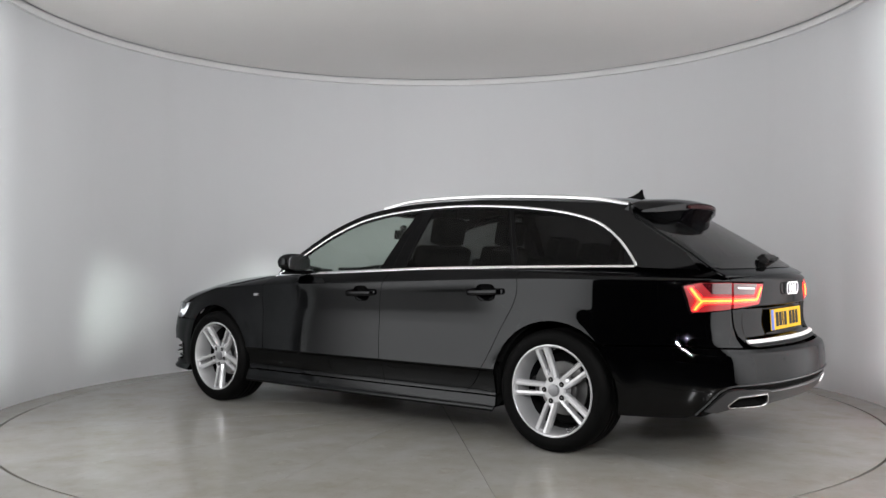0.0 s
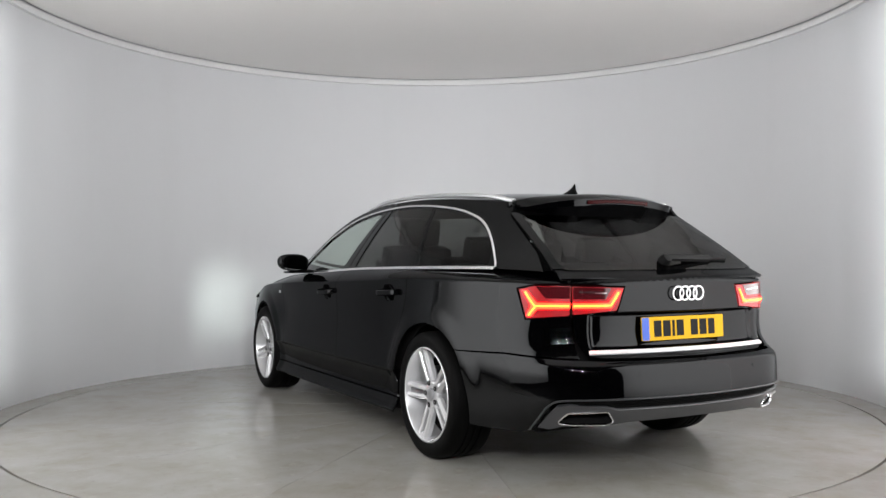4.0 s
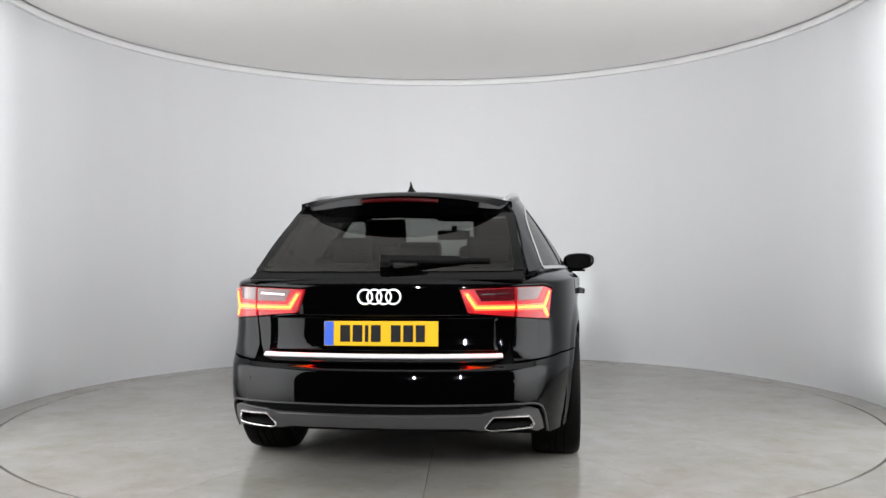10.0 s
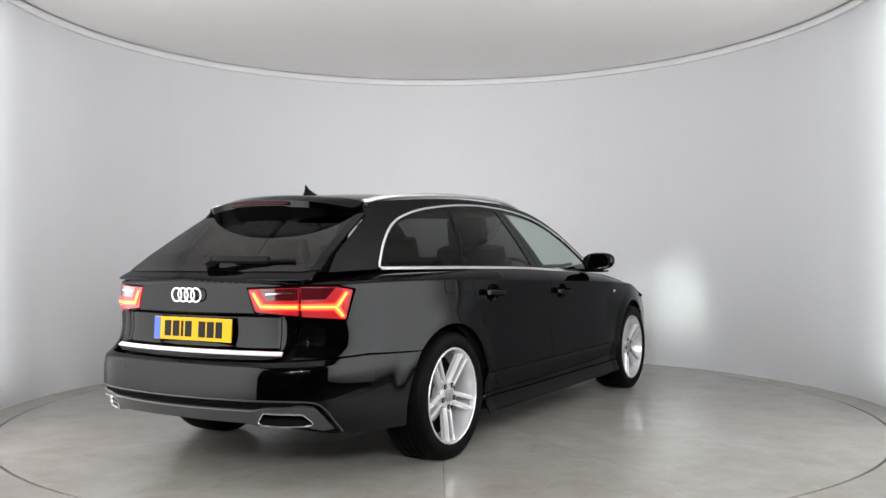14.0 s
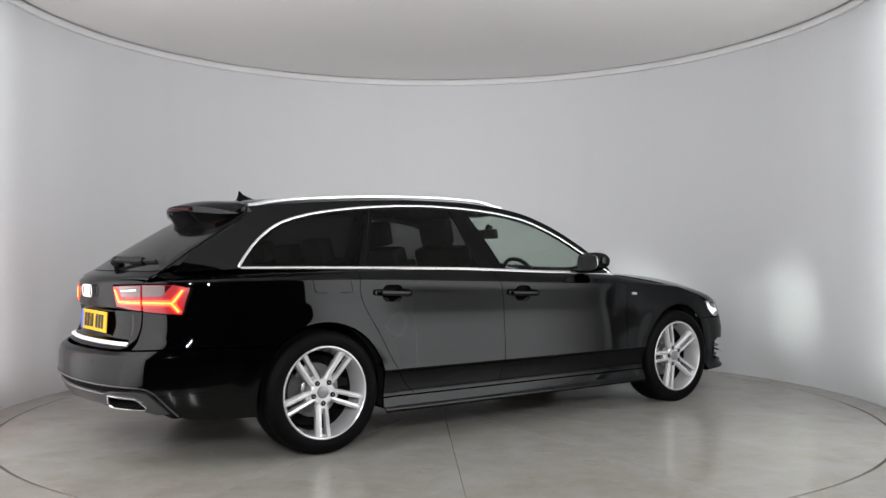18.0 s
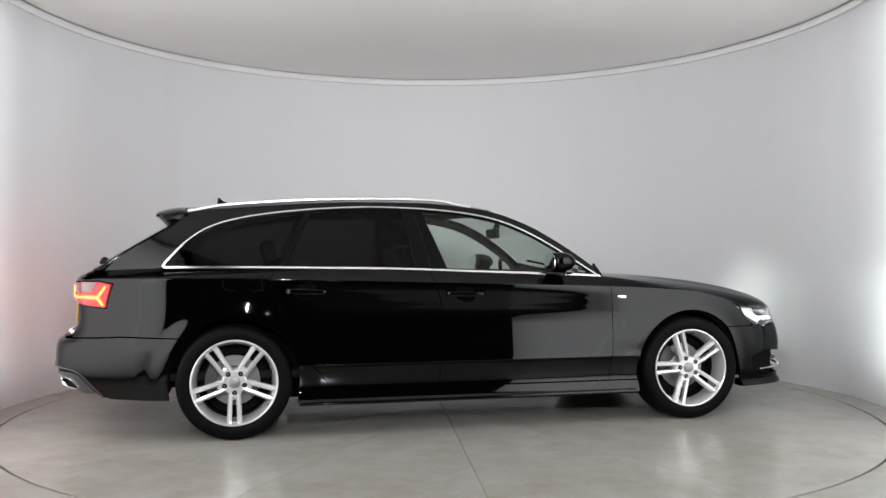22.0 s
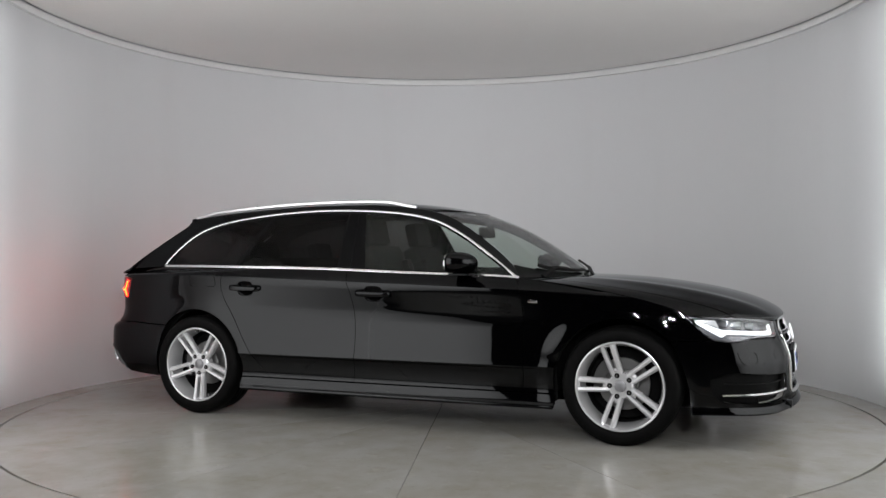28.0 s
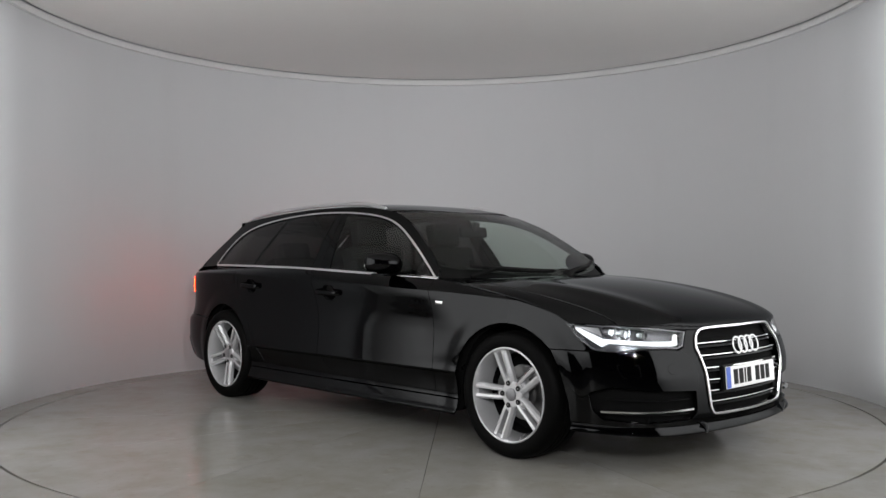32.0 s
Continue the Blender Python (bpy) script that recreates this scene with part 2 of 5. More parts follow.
def sweep(path, profile, up=(0, 0, 1), closed=False, outs=None):
    """Sweeps a profile of (out, up) pairs along a path of points. outs: the outward direction at each point."""
    bm = bmesh.new()
    pts = [Vector(p) for p in path]
    rings, n = [], len(pts)
    for i, p in enumerate(pts):
        t = (pts[(i + 1) % n] - pts[i - 1]) if closed else (pts[min(i + 1, n - 1)] - pts[max(i - 1, 0)])
        t.normalize()
        o = Vector(outs[i]) if outs else t.cross(Vector(up))
        o = (o - t * o.dot(t)).normalized()
        u = o.cross(t)
        rings.append([bm.verts.new(p + o * a + u * b) for a, b in profile])
    k = len(profile)
    for i in range(n if closed else n - 1):
        r0, r1 = rings[i], rings[(i + 1) % n]
        for j in range(k):
            bm.faces.new((r0[j], r0[(j + 1) % k], r1[(j + 1) % k], r1[j]))
    if not closed:
        bm.faces.new(rings[0])
        bm.faces.new(rings[-1][::-1])
    bmesh.ops.recalc_face_normals(bm, faces=bm.faces[:])
    return bm


def prism(outline, depth, m=Matrix(), bevel=0.0):
    """A plate with an outline in its local xy plane, from z=0 to z=depth."""
    bm = bmesh.new()
    lo = [bm.verts.new(m @ Vector((x, y, 0))) for x, y in outline]
    hi = [bm.verts.new(m @ Vector((x, y, depth))) for x, y in outline]
    bm.faces.new(lo[::-1])
    top = bm.faces.new(hi)
    n = len(lo)
    for i in range(n):
        bm.faces.new((lo[i], lo[(i + 1) % n], hi[(i + 1) % n], hi[i]))
    bmesh.ops.recalc_face_normals(bm, faces=bm.faces[:])
    if bevel:
        bmesh.ops.bevel(bm, geom=list(top.edges), offset=bevel, segments=2, profile=0.6, affect="EDGES")
    return bm


def inside(p, poly):
    hit, (x, y), n = False, p, len(poly)
    for i in range(n):
        (x0, y0), (x1, y1) = poly[i], poly[i - 1]
        if (y0 > y) != (y1 > y) and x < (x1 - x0) * (y - y0) / (y1 - y0) + x0:
            hit = not hit
    return hit


def rounded(poly, r, n=4):
    """Rounds the corners of an outline."""
    out = []
    for i, p in enumerate(poly):
        a, p, b = Vector(poly[i - 1]), Vector(p), Vector(poly[(i + 1) % len(poly)])
        da, db = a - p, b - p
        k = min(r, 0.45 * da.length, 0.45 * db.length)
        p0, p1 = p + da.normalized() * k, p + db.normalized() * k
        for j in range(n + 1):
            t = j / n
            q = p0 * (1 - t) ** 2 + p * 2 * t * (1 - t) + p1 * t * t
            out.append((q.x, q.y))
    return out


def smooth_line(pts, n=6):
    """More points along a smooth line through the given ones."""
    P = [Vector(p) for p in pts]
    P = [2 * P[0] - P[1]] + P + [2 * P[-1] - P[-2]]
    out = []
    for i in range(1, len(P) - 2):
        for j in range(n):
            t = j / n
            q = 0.5 * ((2 * P[i]) + (P[i + 1] - P[i - 1]) * t + (2 * P[i - 1] - 5 * P[i] + 4 * P[i + 1] - P[i + 2]) * t * t
                       + (3 * P[i] - P[i - 1] - 3 * P[i + 1] + P[i + 2]) * t ** 3)
            out.append(tuple(q))
    out.append(tuple(P[-2]))
    return out


def panel(name, chart, outline, mat, parent, step=0.035, gap=0.002, flange=0.012, lift=0.0, holes=(), side=1, label="", thick=None):
    """A skin on a chart (a function of two numbers that gives a place), cut to an outline, with its edge folded in.
    side -1: its mirror image on the car's other side. thick: closes the skin to a plate of that thickness."""
    loops = []
    for poly in (outline, *holes):
        pts = []
        for i, p in enumerate(poly):
            q = poly[(i + 1) % len(poly)]
            k = max(1, math.ceil(math.dist(p, q) / step))
            pts += [(p[0] + (q[0] - p[0]) * j / k, p[1] + (q[1] - p[1]) * j / k) for j in range(k)]
        loops.append(pts)
    area = sum(a[0] * b[1] - b[0] * a[1] for a, b in zip(loops[0], loops[0][1:] + loops[0][:1]))
    if area < 0:
        loops[0].reverse()
    for k in range(1, len(loops)):
        if sum(a[0] * b[1] - b[0] * a[1] for a, b in zip(loops[k], loops[k][1:] + loops[k][:1])) > 0:
            loops[k].reverse()
    if gap:  # draw the outline in by half a joint
        for k, lp in enumerate(loops):
            new_lp = []
            for i, p in enumerate(lp):
                a, b = lp[i - 1], lp[(i + 1) % len(lp)]
                dx, dy = b[0] - a[0], b[1] - a[1]
                l = math.hypot(dx, dy) or 1
                new_lp.append((p[0] - dy / l * gap, p[1] + dx / l * gap))
            loops[k] = new_lp
    pts, edges = [], []
    for lp in loops:
        o = len(pts)
        pts += lp
        edges += [(o + i, o + (i + 1) % len(lp)) for i in range(len(lp))]
    rim = len(pts)
    xs, ys = [p[0] for p in loops[0]], [p[1] for p in loops[0]]
    B = np.array(pts[:rim])
    ridge = []
    for f in RIDGES.get(chart, ()):  # lines of points along the folds of the skin
        u = min(xs)
        while u < max(xs):
            v = f(u)
            for dv in (-0.012, -0.0035, 0.0035, 0.012):
                p = (u, v + dv)
                if inside(p, loops[0]) and not any(inside(p, h) for h in loops[1:]):
                    if np.min((B[:, 0] - p[0]) ** 2 + (B[:, 1] - p[1]) ** 2) > 0.004 ** 2:
                        ridge.append(p)
            u += 0.010
    pts += ridge
    if ridge:
        B = np.vstack([B, np.array(ridge)])
    nx, ny = int((max(xs) - min(xs)) / step) + 1, int((max(ys) - min(ys)) / step) + 1
    for i in range(nx + 1):
        for j in range(ny + 1):
            p = (min(xs) + i * step, min(ys) + (j + 0.5 * (i % 2)) * step)
            if inside(p, loops[0]) and not any(inside(p, h) for h in loops[1:]):
                if np.min((B[:, 0] - p[0]) ** 2 + (B[:, 1] - p[1]) ** 2) > (0.45 * step) ** 2:
                    pts.append(p)
    v2, _, f2, *_ = delaunay_2d_cdt([Vector(p) for p in pts], edges, [], 0, 1e-6)
    faces = []
    for f in f2:
        c = (sum(v2[i].x for i in f) / len(f), sum(v2[i].y for i in f) / len(f))
        if inside(c, loops[0]) and not any(inside(c, h) for h in loops[1:]):
            faces.append(tuple(f))
    verts, normals, e = [], [], 0.006
    for p in v2:
        a = Vector(chart(p.x, p.y))
        du, dv = Vector(chart(p.x + e, p.y)) - Vector(chart(p.x - e, p.y)), Vector(chart(p.x, p.y + e)) - Vector(chart(p.x, p.y - e))
        n = du.cross(dv)
        if n.length < 1e-12:
            n = Vector((0, 0, 1))
        n.normalize()
        verts.append(a)
        normals.append(n)
    # the fold points away from the side that the chart's normal names; charts are written so that it points out of the car
    flip = -1 if chart in FLIPPED else 1
    normals = [n * flip for n in normals]
    verts = [v + n * lift for v, n in zip(verts, normals)]
    if flip < 0:
        faces = [f[::-1] for f in faces]
    count = {}
    for f in faces:
        for i in range(len(f)):
            count[(f[i], f[(i + 1) % len(f)])] = 1
    border = [k for k in count if (k[1], k[0]) not in count]
    if thick:
        flange = thick
    if flange:
        n0 = len(verts)
        ids = {}
        for a, b in border:
            for i in (a, b):
                if i not in ids:
                    ids[i] = len(verts)
                    verts += [verts[i].copy(), verts[i] - normals[i] * flange]
                    normals += [None, None]
        out = {}
        for a, b in border:
            t = verts[b] - verts[a]
            o = t.cross(normals[a])
            for i in (a, b):
                out[i] = out.get(i, Vector((0, 0, 0))) + o.normalized() if o.length > 1e-9 else out.get(i, Vector((1, 0, 0)))
            faces.append((ids[a], ids[a] + 1, ids[b] + 1, ids[b]))
        for i, k in ids.items():
            nn = out[i].normalized() if out[i].length > 1e-9 else normals[i]
            normals[k] = (nn * 0.8 + normals[i] * 0.6).normalized()
            normals[k + 1] = nn
    if side < 0:
        verts = [Vector((v.x, -v.y, v.z)) for v in verts]
        normals = [Vector((n.x, -n.y, n.z)) for n in normals]
        faces = [f[::-1] for f in faces]
    return mesh_object(name, verts, faces, mat, parent, label, True, normals)


FLIPPED = []
RIDGES = {}


def on_lower(x, z):
    """The s, z of the place on the lower body at x, z."""
    if x > XF:
        return (s_x(XF + (x - XF) * 1.87 / (nose_x(z) - XF)), z)
    if x < XR:
        return (s_x(XR + (x - XR) * -2.06 / (tail_soft(z) - XR)), z)
    return (s_x(x), z)


def text_part(name, words, size, m, mat, parent, depth=0.002, width=None):
    c = bpy.data.curves.new(name, "FONT")
    c.body, c.size, c.extrude, c.align_x, c.align_y = words, size, depth, "CENTER", "CENTER"
    tmp = new(name, c)
    me = bpy.data.meshes.new_from_object(tmp.evaluated_get(bpy.context.evaluated_depsgraph_get()))
    bpy.data.objects.remove(tmp)
    bpy.data.curves.remove(c)
    me.transform(m)
    me.materials.clear()
    me.materials.append(mat)
    ob = new(name, me)
    ob.parent = parent
    return ob


# ---- the studio ----
def ring_wall(name, r, r2, z0, z1, a0, a1, n, mat):
    """A curved wall between two radii and two heights, from angle a0 to a1 (degrees; 90 is straight behind the car)."""
    bm = lathe([(r, z0), (r, z1), (r2, z1), (r2, z0)], n, "z", True, None, radians(a0), radians(a1))
    return part(name, bm, mat, None, soft=True)


A0, A1 = -90 + MOUTH, 270 - MOUTH
wall = ring_wall("wall_round", ROOM_R, ROOM_R + 0.1, 0.0, ROOM_H + 0.3, A0, A1, 160, M_WALL)
tagged(wall, "smooth curved white studio wall lit from both sides", "wall", kind="structure")
ceil = part("ceiling", prism([(math.cos(2 * math.pi * i / 128) * (ROOM_R - 0.03), math.sin(2 * math.pi * i / 128) * (ROOM_R - 0.03)) for i in range(128)], 0.05, pose(0, 0, ROOM_H + 0.02)), M_CEIL, None)
tagged(ceil, "flat round white ceiling over the turntable", "ceiling", kind="structure")

# tall curved light panels on both sides of the entrance, unseen except in reflections
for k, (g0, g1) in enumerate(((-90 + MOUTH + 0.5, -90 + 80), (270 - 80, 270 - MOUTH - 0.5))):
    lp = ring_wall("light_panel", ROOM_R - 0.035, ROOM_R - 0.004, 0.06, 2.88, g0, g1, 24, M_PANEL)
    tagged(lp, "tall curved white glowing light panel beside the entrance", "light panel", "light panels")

# and flat ones that line the entrance's sides, unseen in the same way
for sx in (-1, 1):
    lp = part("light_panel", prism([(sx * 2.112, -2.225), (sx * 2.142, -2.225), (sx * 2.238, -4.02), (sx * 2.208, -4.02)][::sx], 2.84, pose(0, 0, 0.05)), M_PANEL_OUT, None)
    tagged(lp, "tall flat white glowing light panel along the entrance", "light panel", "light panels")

# the rim under the ceiling, in lengths with joints
rim_trim = new("trim_ceiling_rim", None)
tagged(rim_trim, "white ring trim between wall and ceiling, in lengths", "trim", kind="structure")
JOINT = 73.8
cuts = sorted({A0, A1} | {x for k in range(-6, 7) for x in [JOINT + k * 87.3] if A0 < x < A1})
for c0, c1 in zip(cuts, cuts[1:]):
    part("trim_length", lathe([(ROOM_R - 0.002, ROOM_H - 0.045), (ROOM_R - 0.03, ROOM_H - 0.045), (ROOM_R - 0.034, ROOM_H - 0.04), (ROOM_R - 0.034, ROOM_H + 0.003), (ROOM_R - 0.002, ROOM_H + 0.003)], 24, "z", True, None,
                              radians(c0 + 0.06), radians(c1 - 0.06)), M_TRIM, rim_trim, soft=True)

# fixed floor round the turntable, reaching out under the camera
bm = bmesh.new()
for r0, r1 in ((TABLE_R + 0.016, ROOM_R + 0.12),):
    lathe([(r0, -0.05), (r0, 0.0), (r1, 0.0), (r1, -0.05)], 160, "z", True, bm)
floor = part("floor", bm, M_FLOOR, None, soft=True)
tagged(floor, "grey painted concrete floor round the turntable", "floor", kind="structure")
n = 40
half = math.asin(3.0 / 3.24)
arc = [(3.24 * math.sin(half * (2 * i / n - 1)), -3.24 * math.cos(half * (2 * i / n - 1))) for i in range(n + 1)]
front_floor = part("floor_entrance", prism(arc + [(3.0, -8.5), (-3.0, -8.5)], 0.05, pose(0, 0, -0.05)), M_BLACKOUT, None)
tagged(front_floor, "black matting on the floor of the dark entrance", "floor", kind="structure")
pit = part("floor_pit", prism([(math.cos(2 * math.pi * i / 64) * 3.3, math.sin(2 * math.pi * i / 64) * 3.3) for i in range(64)], 0.02, pose(0, 0, -0.09)), M_GAP, None)
tagged(pit, "dark bed under the turntable", "floor", kind="structure")

# the dark entrance in which the camera stands
for nm, c, sz in (("wall_entrance_back", (0, -8.55, 1.6), (6.2, 0.1, 3.4)), ("wall_entrance_left", (-3.05, -5.5, 1.6), (0.1, 6.0, 3.4)),
                  ("wall_entrance_right", (3.05, -5.5, 1.6), (0.1, 6.0, 3.4)), ("ceiling_entrance", (0, -5.4, 3.3), (6.4, 6.4, 0.1))):
    tagged(part(nm, boxed(pose(*c), sz), M_BLACKOUT, None), "black cloth lining of the camera's entrance", "wall", kind="structure")

# ---- turntable: fourteen plates that turn with the car ----
turntable = new("turntable", None)
tagged(turntable, "round grey painted turntable of fourteen sector plates", "turntable")
SECTOR = 360 / 14
joint_angle = (-90 + 5.5) - turn_at(0)
plate_me = None
for k in range(14):
    g = 0.0022 / TABLE_R
    n = 14
    ang = [radians(SECTOR) * i / n for i in range(n + 1)]
    if plate_me is None:
        outline = [(0.004 * 2, 0.004)] + [(TABLE_R * math.cos(min(max(q, g * 0.35), radians(SECTOR) - g * 0.35)), TABLE_R * math.sin(min(max(q, g * 0.35), radians(SECTOR) - g * 0.35))) for q in ang]
        ob = part("sector_plate", prism(outline, 0.05, pose(0, 0, -0.05)), M_FLOOR, turntable)
        plate_me = ob.data
    else:
        ob = new("sector_plate", plate_me)
        ob.parent = turntable
    ob.matrix_local = pose(0, 0, 0, 0, 0, joint_angle + k * SECTOR)


# -- body shape --
def smooth(t):
    t = min(1.0, max(0.0, t))
    return t * t * (3 - 2 * t)


def mix(a, b, t):
    return a + (b - a) * t


def curve(*pts):
    """A smooth function through (x, y) pairs in rising order of x, level with its ends beyond them."""
    xs, ys = [p[0] for p in pts], [p[1] for p in pts]
    n = len(xs)
    d = [(ys[i + 1] - ys[i]) / (xs[i + 1] - xs[i]) for i in range(n - 1)]
    m = [d[0]] + [0 if d[i - 1] * d[i] <= 0 else 2 * d[i - 1] * d[i] / (d[i - 1] + d[i]) for i in range(1, n - 1)] + [d[-1]]

    def f(x):
        if x <= xs[0]:
            return ys[0] + m[0] * (x - xs[0])
        if x >= xs[-1]:
            return ys[-1] + m[-1] * (x - xs[-1])
        i = 0
        while x > xs[i + 1]:
            i += 1
        h = xs[i + 1] - xs[i]
        t = (x - xs[i]) / h
        return (ys[i] * (1 + 2 * t) * (1 - t) ** 2 + h * m[i] * t * (1 - t) ** 2
                + ys[i + 1] * t * t * (3 - 2 * t) + h * m[i + 1] * t * t * (t - 1))
    return f


def bez(p0, p1, p2, p3, t):
    u = 1 - t
    return tuple(u ** 3 * a + 3 * u * u * t * b + 3 * u * t * t * c + t ** 3 * d for a, b, c, d in zip(p0, p1, p2, p3))


XF, XR = 0.5, -0.5  # between these the flanks run straight
nose_x = curve((0.16, 2.33), (0.22, 2.365), (0.35, 2.372), (0.47, 2.375), (0.56, 2.355), (0.66, 2.31), (0.72, 2.285), (0.80, 2.20), (0.9, 2.0))
tail_x = curve((0.16, -2.42), (0.25, -2.47), (0.34, -2.535), (0.42, -2.565), (0.52, -2.56), (0.565, -2.548), (0.585, -2.520),
               (0.61, -2.485), (0.66, -2.447), (0.72, -2.436), (0.80, -2.440), (0.86, -2.445), (0.93, -2.445), (0.97, -2.41), (1.0, -2.36))
tail_soft = curve((0.16, -2.42), (0.25, -2.47), (0.34, -2.53), (0.42, -2.55), (0.52, -2.54), (0.60, -2.505), (0.68, -2.465), (0.76, -2.448), (0.80, -2.444), (0.86, -2.445), (0.93, -2.445), (0.97, -2.41), (1.0, -2.36))
skirt = curve((0.15, 0.86), (0.188, 0.915), (0.198, 0.922), (0.225, 0.905), (0.30, 0.885), (0.37, 0.895), (0.42, 0.918))
flank = curve((0.42, 0.922), (0.455, 0.916), (0.52, 0.923), (0.60, 0.9285), (0.70, 0.9295), (0.78, 0.928), (0.86, 0.9255), (0.915, 0.922))
hollow = curve((0.42, 0.926), (0.455, 0.921), (0.52, 0.917), (0.60, 0.911), (0.66, 0.9085), (0.72, 0.911), (0.78, 0.918), (0.84, 0.927), (0.89, 0.935), (0.915, 0.937))


def door_side(x, z):
    """The flank's section: hollow along the doors, plain over the wheels and beyond."""
    return mix(hollow(z), flank(z), smooth((abs(x + 0.05) - 0.85) / 0.45))


plain = curve((0.15, 0.895), (0.30, 0.912), (0.45, 0.922), (0.60, 0.9285), (0.70, 0.9295))
crease_z = curve((-2.4, 0.945), (-1.7, 0.951), (-0.3, 0.911), (0.75, 0.879), (1.45, 0.845), (1.9, 0.79), (2.3, 0.72))


def wing_edge(t):
    return bez((1.84, 0.86, 0.735), (1.72, 0.855, 0.805), (1.25, 0.845, 0.905), (0.80, 0.825, 0.945), t)


_we = [wing_edge(i / 60) for i in range(60, -1, -1)]
belt_z = curve((-2.4, 0.99), (-2.1, 1.0), (-1.88, 1.009), (-0.66, 0.997), (0.24, 0.965), (0.80, 0.945), *[(p[0], p[2]) for p in _we[6::6]])
belt_y = curve((-2.4, 0.62), (-1.88, 0.715), (-1.4, 0.80), (-0.8, 0.848), (-0.2, 0.862), (0.4, 0.852), (0.80, 0.825), *[(p[0], p[1]) for p in _we[6::6]])


def half_width(x, z):
    zc = crease_z(x)
    arch = 0.0
    for ax in (1.456, -1.456):
        r = math.hypot(x - ax, z - 0.335)
        if r < 0.52:
            arch = max(arch, smooth((0.50 - r) / 0.11) * 0.010)
    if z <= zc:
        zz = z + (0.915 - zc) * smooth((z - 0.5) / (zc - 0.5))
        y = skirt(zz) if zz < 0.42 else door_side(x, zz)
        if zz < 0.68 and abs(x) > 1.05:  # the skirt's hollow dies away beyond the wheels
            y = mix(y, plain(zz), smooth((abs(x) - 1.05) / 0.35) * smooth((0.68 - zz) / 0.14))
        return y + arch
    yc = door_side(x, 0.915)
    t = min(1.6, (z - zc) / max(0.02, belt_z(x) - zc))
    return yc + (belt_y(x) - yc) * (0.55 * t + 0.45 * t * t)


# plan of the lower body at one height: from the middle of the nose, round the flank, to the middle of the tail
def nose_plan(e):
    return (1 - 0.12 * e * e) * math.sqrt(max(0.0, 1 - e ** 13))


def tail_plan(e):
    return (1 - 0.10 * e * e) * math.sqrt(max(0.0, 1 - e ** 9))


def _even(k):
    """Steps from the middle (0) to the flank (1), close together where the plan turns into the flank."""
    u = math.sqrt(1 - 0.8 ** 2) ** (2 / k)
    return [u * i / 300 for i in range(300)] + [(1 - (0.8 * (1 - i / 700)) ** 2) ** (1 / k) for i in range(701)]


def _plan():
    pts = [(XF + 1.87 * nose_plan(e), e) for e in _even(13)]
    pts += [(XF - (XF - XR) * i / 50, 1.0) for i in range(1, 50)]
    pts += [(XR - 2.06 * tail_plan(e), e) for e in reversed(_even(9))]
    s, out = 0.0, []
    for i, p in enumerate(pts):
        if i:
            s += math.hypot(p[0] - pts[i - 1][0], 0.93 * (p[1] - pts[i - 1][1]))
        out.append((s, *p))
    return np.array(out)


PLAN = _plan()
S_END = float(PLAN[-1, 0])


def lower(s, z):
    """The lower body: s metres round the car from the nose's middle (to the left), z metres up."""
    sign = 1.0
    if s < 0:
        s, sign = -s, -1.0
    if s > S_END:
        s, sign = 2 * S_END - s, -sign
    xi, e = float(np.interp(s, PLAN[:, 0], PLAN[:, 1])), float(np.interp(s, PLAN[:, 0], PLAN[:, 2]))
    x = xi
    if xi > XF:
        x = XF + (xi - XF) / 1.87 * (nose_x(z) - XF)
    elif xi < XR:
        x = XR + (xi - XR) / -2.06 * (mix(tail_x(z), tail_soft(z), smooth((e - 0.76) / 0.13)) - XR)
    return (x, sign * e * half_width(x, z), z)


def s_x(x):
    """The s at which the flank is at x, at about bumper height."""
    return float(np.interp(-x, -PLAN[:, 1], PLAN[:, 0]))


def s_nose(y):
    return float(np.interp(y / 0.92, PLAN[:1001, 2], PLAN[:1001, 0]))


def s_tail(y):
    return S_END - float(np.interp(y / 0.92, PLAN[:1001, 2], S_END - PLAN[::-1][:1001, 0]))


# the side of the cabin over the belt
lean = curve((-2.3, 0.22), (-1.8, 0.235), (-1.2, 0.25), (-0.4, 0.265), (0.3, 0.27), (0.9, 0.28))


def cabin(x, z):
    dz = z - belt_z(x)
    k = dz / 0.39
    return (x, belt_y(x) - lean(x) * (0.80 * k + 0.20 * k * abs(k)), z)


# upper line of the side windows' bright trim, from the mirror over the roof to the tail, and the roof's edge over it
TRIM = [(0.845, 0.936), (0.74, 1.01), (0.58, 1.12), (0.41, 1.222), (0.24, 1.297), (0.06, 1.340), (-0.15, 1.366), (-0.38, 1.380), (-0.66, 1.384),
        (-1.0, 1.366), (-1.3, 1.332), (-1.5, 1.290), (-1.64, 1.235), (-1.76, 1.145), (-1.85, 1.045), (-1.87, 1.012)]
trim_z = curve(*reversed(TRIM[:-1]))
edge_z = curve((-1.86, 1.335), (-1.6, 1.365), (-1.3, 1.390), (-1.0, 1.408), (-0.66, 1.420), (-0.3, 1.418), (0.0, 1.394), (0.2, 1.360), (0.41, 1.280), (0.58, 1.180), (0.74, 1.066), (0.86, 0.965))
roof_z = curve((-1.9, 1.385), (-1.6, 1.415), (-1.2, 1.442), (-0.8, 1.455), (-0.4, 1.455), (0.0, 1.430), (0.32, 1.370))


